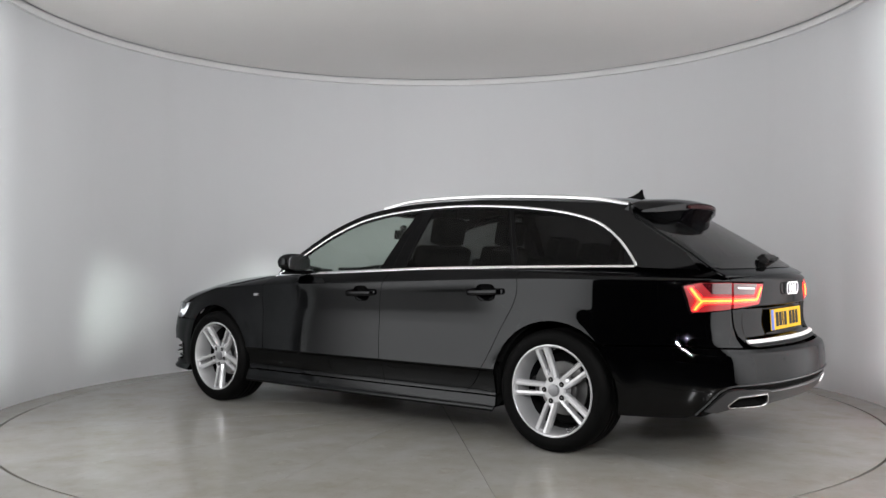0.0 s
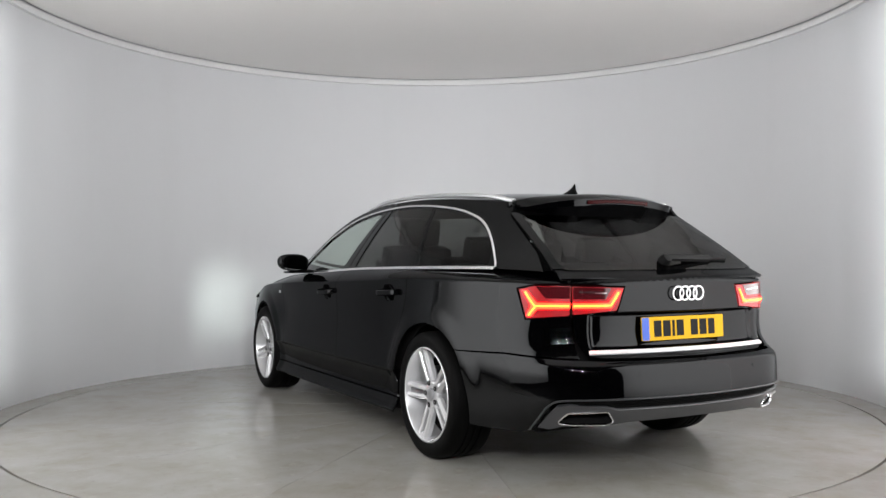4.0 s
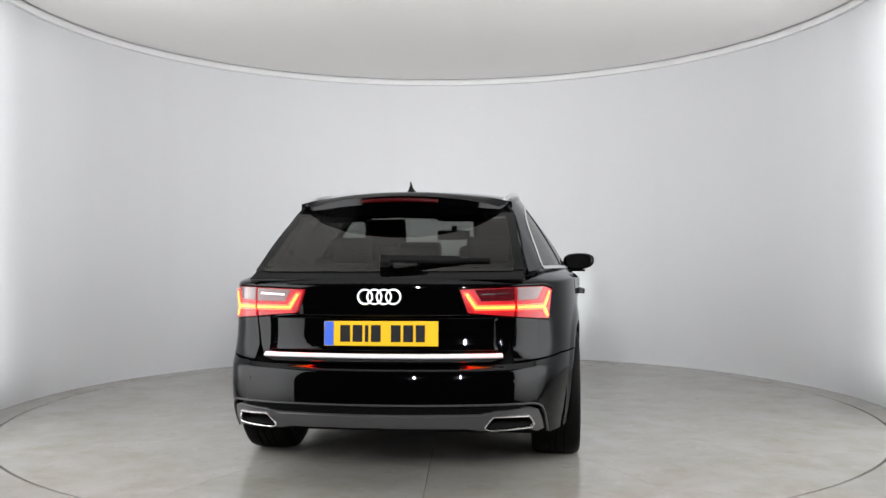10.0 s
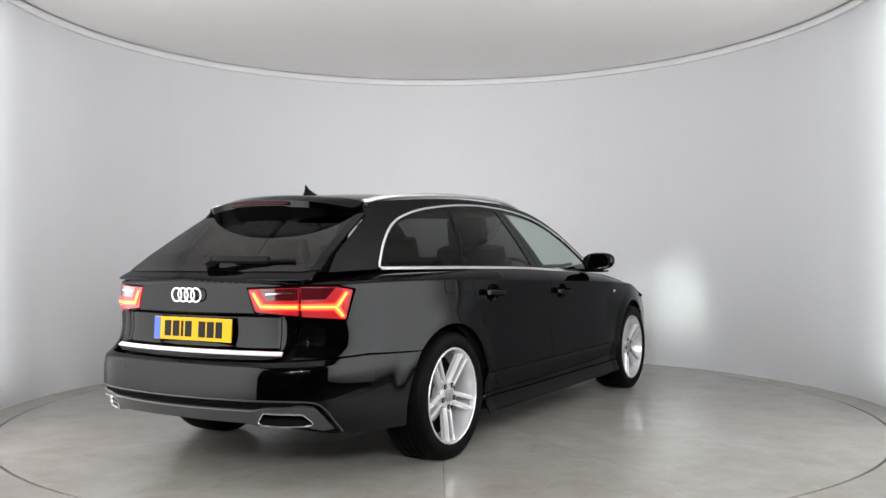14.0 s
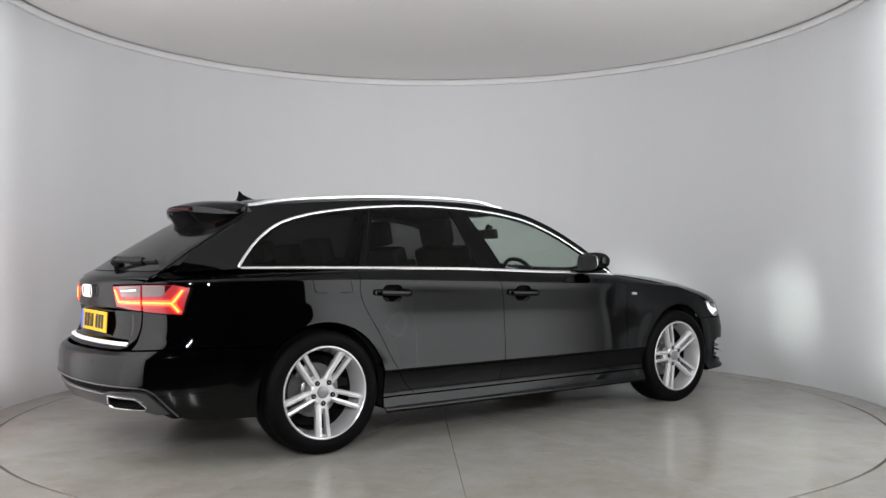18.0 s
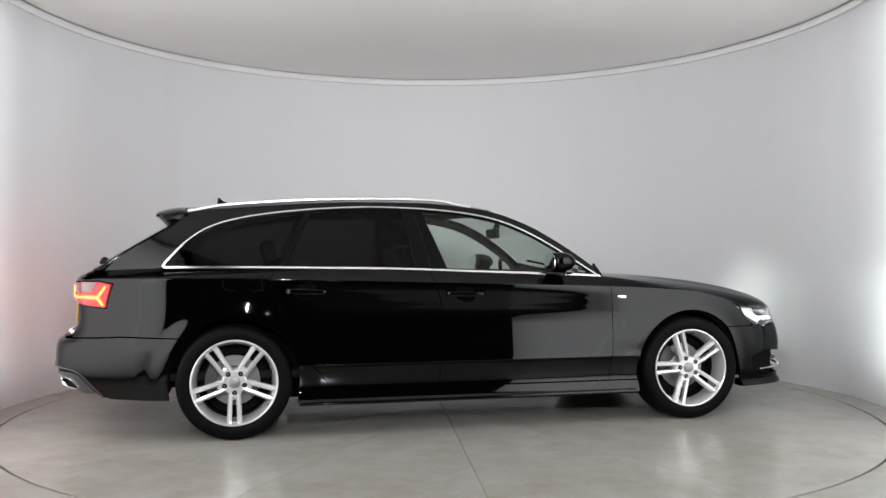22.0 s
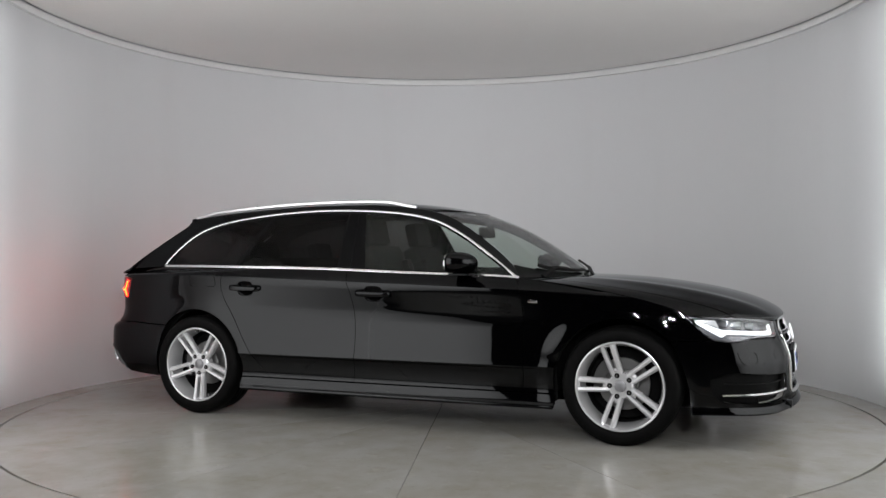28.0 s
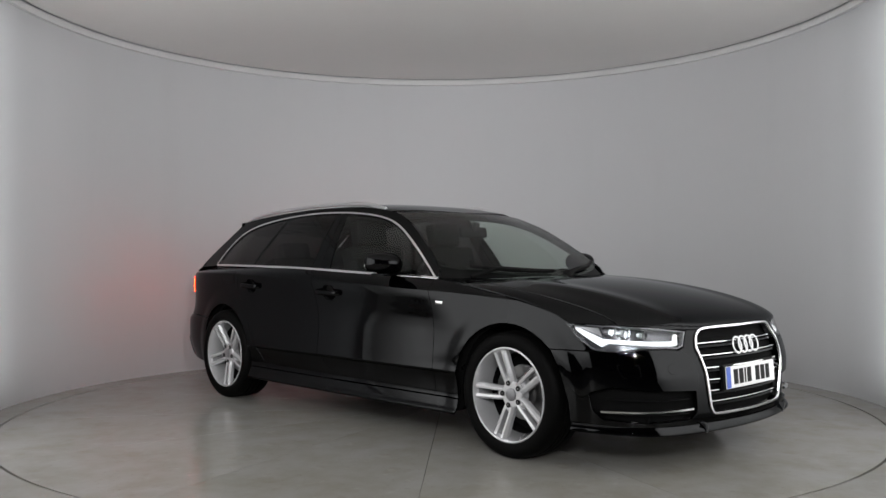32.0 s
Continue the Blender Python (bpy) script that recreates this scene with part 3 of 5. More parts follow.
def roof(a, x):
    """The roof's skin: a from -1 to 1 across, at x."""
    z = edge_z(x)
    e = cabin(x, z)[1]
    k = abs(a)
    return (x + 0.16 * smooth((x + 0.6) / 0.75) * (1 - a * a) , a * e, mix(roof_z(x + 0.16 * smooth((x + 0.6) / 0.75) * (1 - a * a)), z, k ** 2.6))


def screen(a, b):
    """The windscreen: a from -1 to 1 across, b from 0 to 1 up."""
    x1 = mix(0.80, 0.15, b)
    z1 = edge_z(x1)
    e = cabin(x1, z1)[1]
    xc = mix(1.06, 0.31, b)
    zc = mix(0.935, 1.372, b) + 0.045 * math.sin(math.pi * b)
    q = abs(a) ** 2.2
    return (mix(xc, x1, q), a * e, mix(zc, z1, q))


def hood(a, b):
    """The bonnet and the wings' tops: a from -1 to 1 across, b from 0 (nose) to 1 (screen)."""
    k = abs(a)
    q = smooth(k) * 0.35 + 0.65 * k ** 3
    g = wing_edge(b)
    c = bez((2.295, 0, 0.70), (2.235, 0, 0.83), (1.62, 0, 0.955), (1.04, 0, 0.945), b)
    y = a * g[1]
    xq = 0.12 * k * k + 0.88 * k ** 7 if b < 1e-9 else mix(0.25 * k * k + 0.75 * k ** 6, k * k, smooth(b))
    bump = 0.012 * math.exp(-((k - 0.62) / 0.10) ** 2) * math.sin(math.pi * min(1, b + 0.05))
    return (mix(c[0], g[0], xq), y, mix(c[2], g[2], q) + bump)


hatch_x = curve((0.93, -2.445), (0.965, -2.415), (1.0, -2.345), (1.09, -2.205), (1.2, -2.02), (1.28, -1.88), (1.36, -1.73))
hatch_e = curve((0.93, 0.66), (1.0, 0.645), (1.1, 0.62), (1.2, 0.59), (1.28, 0.565), (1.36, 0.54))


def hatch(y, z):
    """The sloping tail over the lamps."""
    return (hatch_x(z) + 0.20 * y * y, y, z)
# -- end of body shape --

# ---- the car ----
car = new("estate_car", None)
tagged(car, "glossy black estate car with silver wheels and lit lamps", "car")
AXIS = (-0.013, 0.032)  # where the turntable's axle passes, in the car's own plan


def car_pose(t):
    return pose(0, 0, 0, 0, 0, turn_at(t)) @ pose(-AXIS[0], -AXIS[1], 0)


FLIPPED += [cabin, roof, hatch]


def fold_high(s):
    z = 0.9
    for _ in range(6):
        z = crease_z(lower(s, z)[0])
    return z


def shelf(z):
    """A line of points along the ledge of the tail alone."""
    return lambda s: z if s > S_END - 0.95 else -1.0


def door_fold(z):
    return lambda s: z if 1.2 < s < S_END - 1.3 else -1.0


RIDGES[lower] = [fold_high, door_fold(0.42), door_fold(0.455), door_fold(0.2), door_fold(0.228), shelf(0.572), shelf(0.592)]

# wheels, each with its rubber, twin spokes, cap, bolts and brake
HUB_Z, TYRE_R, RIM_R = 0.335, 0.336, 0.252


def build_wheel():
    lip = lathe([(0.254, 0.116), (0.2515, 0.1205), (0.247, 0.122), (0.2415, 0.119), (0.2385, 0.110), (0.233, 0.090), (0.227, 0.065), (0.221, 0.035), (0.217, 0.0)], 96, "y")
    wheel = part("wheel", lip, M_RIM, car, "silver twin-spoke alloy wheel on a black tyre", True)
    tyre_profile = [(0.238, 0.100), (0.2535, 0.118), (0.262, 0.1235), (0.285, 0.128), (0.310, 0.125), (0.326, 0.114), (0.333, 0.098), (0.336, 0.06), (0.336, 0.045), (0.329, 0.043), (0.329, 0.035), (0.336, 0.033),
                    (0.336, 0.006), (0.329, 0.004), (0.329, -0.004), (0.336, -0.006), (0.336, -0.033), (0.329, -0.035), (0.329, -0.043), (0.336, -0.045), (0.336, -0.06), (0.333, -0.098), (0.326, -0.114),
                    (0.310, -0.125), (0.285, -0.128), (0.262, -0.122), (0.243, -0.105)]
    part("tyre", lathe(tyre_profile, 96, "y"), M_RUBBER, wheel, "", True)
    part("barrel", lathe([(0.2175, 0.002), (0.215, -0.10), (0.235, -0.118)], 72, "y"), M_LINER, wheel, "dark inside of the rim", True)
    part("wheel_well", lathe([(0.0, -0.06), (0.20, -0.06), (0.214, -0.09)], 48, "y"), M_LINER, wheel, "")
    part("brake_disc", lathe([(0.085, -0.018), (0.148, -0.018), (0.150, -0.030), (0.085, -0.030)], 64, "y", True), M_DISC, wheel, "", True)
    part("brake_bell", lathe([(0.0, 0.0), (0.07, 0.0), (0.085, -0.01), (0.09, -0.03)], 40, "y"), M_DISC, wheel, "", True)
    bm = lathe([(0.105, -0.045), (0.105, 0.006), (0.172, 0.006), (0.176, -0.045)], 12, "y", True, None, radians(-35), radians(35))
    part("brake_caliper", bm, M_CALIPER, wheel, "", True)
    for k in range(5):
        for sgn in (-1, 1):
            # a gabled bar: a broad top by the slot, a steep cheek on the outer side, deeper towards the rim
            bm = bmesh.new()
            rings = []
            for r, slot, w, y, dp in ((0.058, 0.0085, 0.026, 0.0865, 0.03), (0.080, 0.0100, 0.0265, 0.0895, 0.032), (0.105, 0.0115, 0.027, 0.0930, 0.034), (0.15, 0.0125, 0.0275, 0.0985, 0.036),
                                      (0.19, 0.0135, 0.0285, 0.1035, 0.037), (0.225, 0.0145, 0.030, 0.1085, 0.036), (0.2425, 0.0150, 0.031, 0.1135, 0.032)):
                sec = [(slot, y - dp), (slot, y - 0.006), (slot + 0.0025, y - 0.002), (slot + 0.52 * w, y), (slot + 0.62 * w, y - 0.001), (slot + w, y - 0.014), (slot + w + 0.002, y - dp)]
                rings.append([bm.verts.new((sgn * px, py, -r)) for px, py in sec])
            for r0, r1 in zip(rings, rings[1:]):
                for j in range(7):
                    bm.faces.new((r0[j], r1[j], r1[(j + 1) % 7], r0[(j + 1) % 7]))
            bm.faces.new(rings[0])
            bm.faces.new(rings[-1][::-1])
            bmesh.ops.recalc_face_normals(bm, faces=bm.faces[:])
            ob = part("spoke", bm, M_RIM, wheel)
            ob.matrix_local = pose(0, 0, 0, 0, 72 * k, 0)
        # the webs that close the slot between a pair at both ends
        for r0, r1, y0, y1 in ((0.056, 0.088, 0.0835, 0.086), (0.088, 0.104, 0.081, 0.070), (0.229, 0.243, 0.094, 0.110)):
            h = 0.016
            bm = bmesh.new()
            top = [bm.verts.new(c) for c in ((-h, y0, -r0), (h, y0, -r0), (h, y1, -r1), (-h, y1, -r1))]
            low = [bm.verts.new((v.co.x, v.co.y - 0.03, v.co.z)) for v in top]
            bm.faces.new(top)
            bm.faces.new(low[::-1])
            for j in range(4):
                bm.faces.new((top[j], low[j], low[(j + 1) % 4], top[(j + 1) % 4]))
            bmesh.ops.recalc_face_normals(bm, faces=bm.faces[:])
            ob = part("spoke_web", bm, M_RIM, wheel)
            ob.matrix_local = pose(0, 0, 0, 0, 72 * k, 0)
    # hub with five seats for the bolts between the pairs
    part("hub", lathe([(0.0, 0.0870), (0.064, 0.0860), (0.072, 0.080), (0.075, 0.03)], 60, "y"), M_RIM, wheel, "", True)
    part("centre_cap", lathe([(0.0, 0.0965), (0.026, 0.0955), (0.0325, 0.093), (0.035, 0.085)], 40, "y"), M_CAP, wheel, "grey centre cap", True)
    for k in range(5):
        ob = part("bolt_seat", lathe([(0.0, 0.0892), (0.0138, 0.0892), (0.0145, 0.0870)], 16, "y"), M_INK, wheel)
        a = radians(-90 - 72 * k)
        ob.matrix_local = pose(0.0605 * math.cos(a), 0.0025, 0.0605 * math.sin(a))
        ob = part("wheel_bolt", lathe([(0.0, 0.0905), (0.0045, 0.0905), (0.006, 0.0885)], 6, "y"), M_DISC, wheel)
        ob.matrix_local = pose(0.0605 * math.cos(a), 0.0025, 0.0605 * math.sin(a))
    return wheel


first_wheel = build_wheel()
WHEEL_Y = 0.778
first_wheel.matrix_local = pose(-1.452, WHEEL_Y, HUB_Z, 0, -18, 0)
copy_thing(first_wheel, pose(1.456, WHEEL_Y, HUB_Z, 0, 0, 0))
copy_thing(first_wheel, pose(-1.452, -WHEEL_Y, HUB_Z, 0, 0, 180))
copy_thing(first_wheel, pose(1.456, -WHEEL_Y, HUB_Z, 0, -18, 180))

# ---- body skins ----
ARCH_R = 0.380


def arch_line(ax, a0, a1, n=16):
    return [on_lower(ax + ARCH_R * math.cos(radians(mix(a0, a1, i / n))), HUB_Z + ARCH_R * math.sin(radians(mix(a0, a1, i / n)))) for i in range(n + 1)]


def L(*pts):
    return [on_lower(x, z) for x, z in pts]


door_front_edge = [(0.885, 0.275), (0.897, 0.40), (0.905, 0.56), (0.902, 0.72), (0.888, 0.84), (0.868, 0.90), (0.835, 0.938)]
door_mid_edge = [(-0.23, 0.275), (-0.217, 0.40), (-0.205, 0.55), (-0.212, 0.72), (-0.235, 0.84), (-0.262, 0.92), (-0.285, 0.985)]
door_rear_edge = [(-0.86, 0.275), (-0.93, 0.34), (-1.03, 0.48), (-1.13, 0.66), (-1.205, 0.78), (-1.237, 0.86), (-1.24, 0.93), (-1.225, 0.985), (-1.21, 1.005)]
wing_top = [(p[0], p[2]) for p in (wing_edge(i / 16) for i in range(16, -1, -1))]
belt_line = lambda x0, x1, n=10: [(mix(x0, x1, i / n), belt_z(mix(x0, x1, i / n))) for i in range(n + 1)]

HANDLES = ((-1.035, 0.866), (-0.07, 0.842))


def cup_line(x0, z0):
    """The oval rim of the hollow behind a door handle."""
    return rounded(L((x0 - 0.064, z0 - 0.050), (x0 + 0.064, z0 - 0.052), (x0 + 0.064, z0 + 0.042), (x0 - 0.064, z0 + 0.044)), 0.044, 6)


for sd in (1, -1):
    wing = L(*smooth_line(door_front_edge, 4)) + L(*wing_top[1:]) + L((1.885, 0.67), (1.925, 0.612), (1.92, 0.598), (1.735, 0.598))
    wing += arch_line(1.456, 44, 186) + L((1.080, 0.275))
    panel("front_wing", lower, wing, M_PAINT, car, 0.02, side=sd)
    fd = L(*smooth_line(door_front_edge, 4)) + L(*belt_line(0.80, -0.285)[0:]) + L(*smooth_line(door_mid_edge, 4)[::-1][1:])
    door = panel("front_door", lower, fd, M_PAINT, car, 0.02, side=sd, holes=[cup_line(*HANDLES[1])])
    rd = L(*smooth_line(door_mid_edge, 4)) + L(*belt_line(-0.285, -1.21)[1:-1]) + L(*smooth_line(door_rear_edge, 4)[::-1])
    door2 = panel("rear_door", lower, rd, M_PAINT, car, 0.02, side=sd, holes=[cup_line(*HANDLES[0])])
    qp = L(*smooth_line(door_rear_edge, 4)) + L(*belt_line(-1.21, -1.9)[1:]) + L((-2.05, 1.0), (-2.14, 0.995)) + [(S_END - 0.70, 0.985), (S_END - 0.645, 0.955), (S_END - 0.622, 0.933), (S_END - 0.80, 0.935), (S_END - 0.90, 0.918), (S_END - 0.845, 0.772), (S_END - 0.618, 0.792), (S_END - 0.600, 0.667), (S_END - 0.61, 0.60), (S_END - 0.80, 0.605), (S_END - 1.0, 0.612), (S_END - 1.25, 0.602)] + L((-1.735, 0.598))
    qp += arch_line(-1.456, 136, -9) + L((-1.080, 0.275))
    panel("rear_quarter", lower, qp, M_PAINT, car, 0.02, side=sd)
    panel("sill_skirt", lower, L((1.075, 0.185), (1.088, 0.225), (1.082, 0.270), (-1.082, 0.270), (-1.088, 0.225), (-1.075, 0.185)), M_PAINT, car, 0.025, side=sd)
    panel("wing_top", hood, [(0.88, 0.0), (1.0, 0.0), (1.0, 1.0), (0.88, 1.0)], M_PAINT, car, 0.03, side=sd, gap=0.001)
    # the side frame over the windows, down to the tail
    fr = [(0.845, 0.945)] + smooth_line(TRIM, 4)[2:] + [(-1.89, 1.006), (-2.05, 1.0), (-2.20, 0.995), (-2.11, 1.085), (-1.95, 1.185), (-1.80, 1.275), (-1.765, 1.335)]
    fr += [(mix(-1.76, 0.79, i / 40), edge_z(mix(-1.76, 0.79, i / 40))) for i in range(1, 41)] + [(0.83, 0.985)]
    panel("side_frame", cabin, fr, M_PAINT, car, 0.03, side=sd, gap=0)

panel("bonnet", hood, [(-0.875, 0.0), (0.875, 0.0), (0.875, 0.97), (-0.875, 0.97)], M_PAINT, car, 0.03)
panel("roof_skin", roof, [(-1, -1.76), (1, -1.76), (1, 0.15), (-1, 0.15)], M_PAINT, car, 0.04, gap=0)
panel("windscreen", screen, [(-0.985, 0.0), (0.985, 0.0), (0.985, 0.99), (-0.985, 0.99)], M_CLEAR, car, 0.04, gap=0, flange=0.0)
panel("rear_window", hatch, rounded([(-0.60, 1.0), (0.60, 1.0), (0.535, 1.29), (-0.535, 1.29)], 0.03), M_REARGLASS, car, 0.035, gap=0, flange=0.0)


def mir(pts):
    return [(-a, b) for a, b in pts]


def tail(*pts):
    """Places on the tail by the distance from its middle (left side)."""
    return [(S_END - d, z) for d, z in pts]


def both(pts):
    """An outline that is the same on both sides of the tail's middle, from its left half."""
    return pts + [(2 * S_END - s, z) for s, z in pts[::-1]]


# ---- the nose ----
grille_half = [(0.0, 0.700), (0.20, 0.700), (0.320, 0.697), (0.372, 0.687), (0.405, 0.658), (0.430, 0.608), (0.425, 0.560), (0.400, 0.430), (0.378, 0.330), (0.365, 0.300), (0.335, 0.281), (0.20, 0.278), (0.0, 0.277)]
grille_line = grille_half + mir(grille_half)[::-1][1:-1]
head_line = [(0.462, 0.688), (0.62, 0.708), (0.81, 0.722), (0.97, 0.726), (1.105, 0.728), (1.055, 0.660), (0.995, 0.606), (0.93, 0.600), (0.87, 0.602), (0.80, 0.613), (0.735, 0.618), (0.63, 0.617), (0.545, 0.612), (0.51, 0.622)]
vent_line = rounded([(0.475, 0.402), (0.70, 0.412), (0.93, 0.428), (1.05, 0.390), (1.035, 0.31), (0.98, 0.266), (0.75, 0.258), (0.51, 0.265), (0.465, 0.30)], 0.014)

nose_left = [(0.0, 0.712), (0.30, 0.708), (0.452, 0.696), (0.505, 0.618), (0.545, 0.603), (0.63, 0.609), (0.735, 0.610), (0.80, 0.605), (0.87, 0.594), (0.93, 0.591), (0.995, 0.597)]
bump = nose_left + L((1.92, 0.596), (1.735, 0.596)) + L((1.79, 0.48), (1.83, 0.335), (1.835, 0.24)) + [(1.0, 0.235), (0.80, 0.235), (0.5, 0.238), (0.0, 0.240)]
bump = bump + mir(bump)[::-1][1:-1]
panel("front_bumper", lower, bump, M_PAINT, car, 0.025, holes=[grille_line, vent_line, mir(vent_line)])


def deeper(chart, d):
    def f(a, b):
        e = 0.004
        p = Vector(chart(a, b))
        n = (Vector(chart(a + e, b)) - Vector(chart(a - e, b))).cross(Vector(chart(a, b + e)) - Vector(chart(a, b - e))).normalized()
        return p - n * d
    return f


inner = deeper(lower, 0.045)
panel("grille_back", inner, [(a * 1.06, 0.49 + (b - 0.49) * 1.06) for a, b in grille_line], M_LINER, car, 0.05, gap=0, flange=0)


def along(chart, pts, n=5, closed=False, lift=0.0, side=1):
    """Places on a chart along a smooth line, with the outward direction at each."""
    line = smooth_line(pts + pts[:2] if closed else pts, n)
    if closed:
        line = line[: len(pts) * n]
    ps, outs, e = [], [], 0.003
    sg = -1 if chart in FLIPPED else 1
    for a, b in line:
        p = Vector(chart(a, b))
        nn = ((Vector(chart(a + e, b)) - Vector(chart(a - e, b))).cross(Vector(chart(a, b + e)) - Vector(chart(a, b - e)))).normalized() * sg
        p = p + nn * lift
        ps.append(Vector((p.x, p.y * side, p.z)))
        outs.append(Vector((nn.x, nn.y * side, nn.z)))
    return ps, outs


def strip(name, chart, pts, width, proud, mat, parent, n=5, closed=False, lift=0.0, side=1, label=""):
    """A raised strip with rounded edges along a line on a chart."""
    ps, outs = along(chart, pts, n, closed, lift, side)
    h = width / 2
    prof = [(-0.004, -h), (proud * 0.6, -h), (proud, -h * 0.65), (proud, h * 0.65), (proud * 0.6, h), (-0.004, h)]
    return part(name, sweep(ps, prof, closed=closed, outs=outs), mat, parent, label, True)


grille = strip("grille_frame", lower, grille_line, 0.015, 0.010, M_CHROME, car, 4, True, label="bright grille frame")
for z, w in ((0.632, 0.415), (0.572, 0.415), (0.510, 0.405), (0.448, 0.39), (0.392, 0.38), (0.338, 0.37)):
    pts = [(-w + 2 * w * i / 12, z) for i in range(13)]
    strip("grille_bar", deeper(lower, 0.022), pts, 0.0065, 0.010, M_CHROME, grille, 2)
    strip("grille_slat", deeper(lower, 0.024), [(a, b - 0.016) for a, b in pts], 0.016, 0.010, M_GLOSSBLACK, grille, 2)

for sd in (1, -1):
    vb = panel("air_intake", inner, [(0.75 + (a - 0.75) * 1.05, 0.34 + (b - 0.34) * 1.08) for a, b in vent_line], M_LINER, car, 0.04, gap=0, flange=0, side=sd, label="black air intake in the bumper")
    strip("intake_blade", deeper(lower, -0.002), [(0.505, 0.318), (0.65, 0.315), (0.80, 0.312), (0.92, 0.309), (0.985, 0.306)], 0.014, 0.012, M_CHROME, vb, 4, side=sd, label="bright blade")
    for z in (0.29, 0.36):
        strip("intake_slat", deeper(lower, 0.03), [(0.50, z), (0.70, z), (0.85, z), (0.97, z)], 0.006, 0.012, M_PLASTIC, vb, 4, side=sd)
    # head lamp: dark bowl, bright fittings, running light, clear cover
    hl = panel("headlamp", deeper(lower, 0.050), head_line, M_LAMPBOWL, car, 0.03, gap=-0.004, flange=0, side=sd, label="clear headlamp with a lit white running light")
    panel("lamp_wall", lower, head_line, M_LAMPBOWL, hl, 0.03, gap=-0.001, flange=0.05, side=sd, holes=[[(0.78 + (a - 0.78) * 0.985, 0.662 + (b - 0.662) * 0.95) for a, b in head_line]])
    guide = [(0.510, 0.678), (0.528, 0.680), (0.546, 0.648), (0.70, 0.652), (0.83, 0.657), (0.925, 0.660), (1.055, 0.712), (1.075, 0.708), (1.02, 0.668), (0.965, 0.632), (0.945, 0.622), (0.905, 0.640), (0.83, 0.638), (0.70, 0.634), (0.56, 0.629), (0.530, 0.632)]
    panel("running_light", deeper(lower, 0.012), guide, M_WHITEGLOW, hl, 0.03, gap=0, flange=0.012, side=sd, label="white glowing light guide")
    panel("headlamp_inlay", deeper(lower, 0.024), [(0.935, 0.672), (0.945, 0.715), (1.06, 0.718)], M_RAIL, hl, 0.03, gap=0, flange=0.02, side=sd)
    for s0, z0, r in ((0.70, 0.684, 0.022), (0.80, 0.692, 0.024), (0.885, 0.696, 0.020)):
        c = Vector(deeper(lower, 0.034)(s0, z0))
        n = (c - Vector(deeper(lower, 0.05)(s0, z0))).normalized()
        # a short tube with the light deep inside
        bm = lathe([(0.0, -0.040), (r * 0.9, -0.040), (r * 0.95, 0.006), (r * 1.15, 0.008), (r * 1.2, -0.02)], 20, "z")
        ob = part("lamp_projector", bm, M_LAMPBOWL, hl, "", True)
        m = look((0, 0, 0), (-1, -0.10 * sd, 0.02))
        ob.matrix_local = Matrix.Translation((c.x, c.y * sd, c.z)) @ m
        bulb = part("lamp_beam", lathe([(0.0, -0.030), (r * 0.5, -0.031), (r * 0.7, -0.036)], 16, "z"), M_BEAM, hl)
        bulb.matrix_local = Matrix.Translation((c.x, c.y * sd, c.z)) @ m
    panel("lamp_cover", lower, head_line, M_LENS, hl, 0.03, gap=0.001, flange=0, lift=0.001, side=sd)
    # jets, tow eye and small sensors
    jet = rounded([(0.787, 0.535), (0.895, 0.537), (0.889, 0.503), (0.872, 0.474), (0.787, 0.482)], 0.010)
    wf = panel("washer_flap", lower, jet, M_PAINT, car, 0.02, gap=0.003, flange=0.003, lift=0.0010, side=sd)
    strip("flap_joint", lower, jet, 0.0030, 0.0004, M_LINER, wf, 1, True, side=sd)

for s0, z0, r in ((-0.62, 0.517, 0.026), (0.70, 0.47, 0.009), (-0.74, 0.47, 0.009)):
    c, n = along(lower, [(s0, z0), (s0 + 0.01, z0)], 1)
    ob = part("bumper_cap", lathe([(0.0, 0.0006), (r * 0.93, 0.0006), (r, -0.002)], 28, "z"), M_PAINT, car, "", True)
    ob.matrix_local = Matrix.Translation(c[0]) @ look((0, 0, 0), -n[0])

# the splitter under the nose
ss = [-1.14, -1.05, -0.95, -0.8, -0.65, -0.5, -0.35, -0.2, 0, 0.2, 0.35, 0.5, 0.65, 0.8, 0.95, 1.05, 1.14]
pts = [(s, 0.215) for s in ss]
ps, outs = along(lower, pts, 3)
part("splitter", sweep(ps, [(-0.05, -0.022), (0.020, -0.016), (0.026, -0.008), (0.022, 0.004), (0.0, 0.022), (-0.05, 0.022)], outs=outs), M_PAINT, car, "", True)
for sd in (1, -1):
    ps, outs = along(lower, [(0.44, 0.245), (0.43, 0.228), (0.42, 0.205)], 3, side=sd)
    part("splitter_fin", sweep(ps, [(-0.01, -0.006), (0.03, -0.006), (0.03, 0.006), (-0.01, 0.006)], outs=outs), M_DIFFUSER, car, "", True)


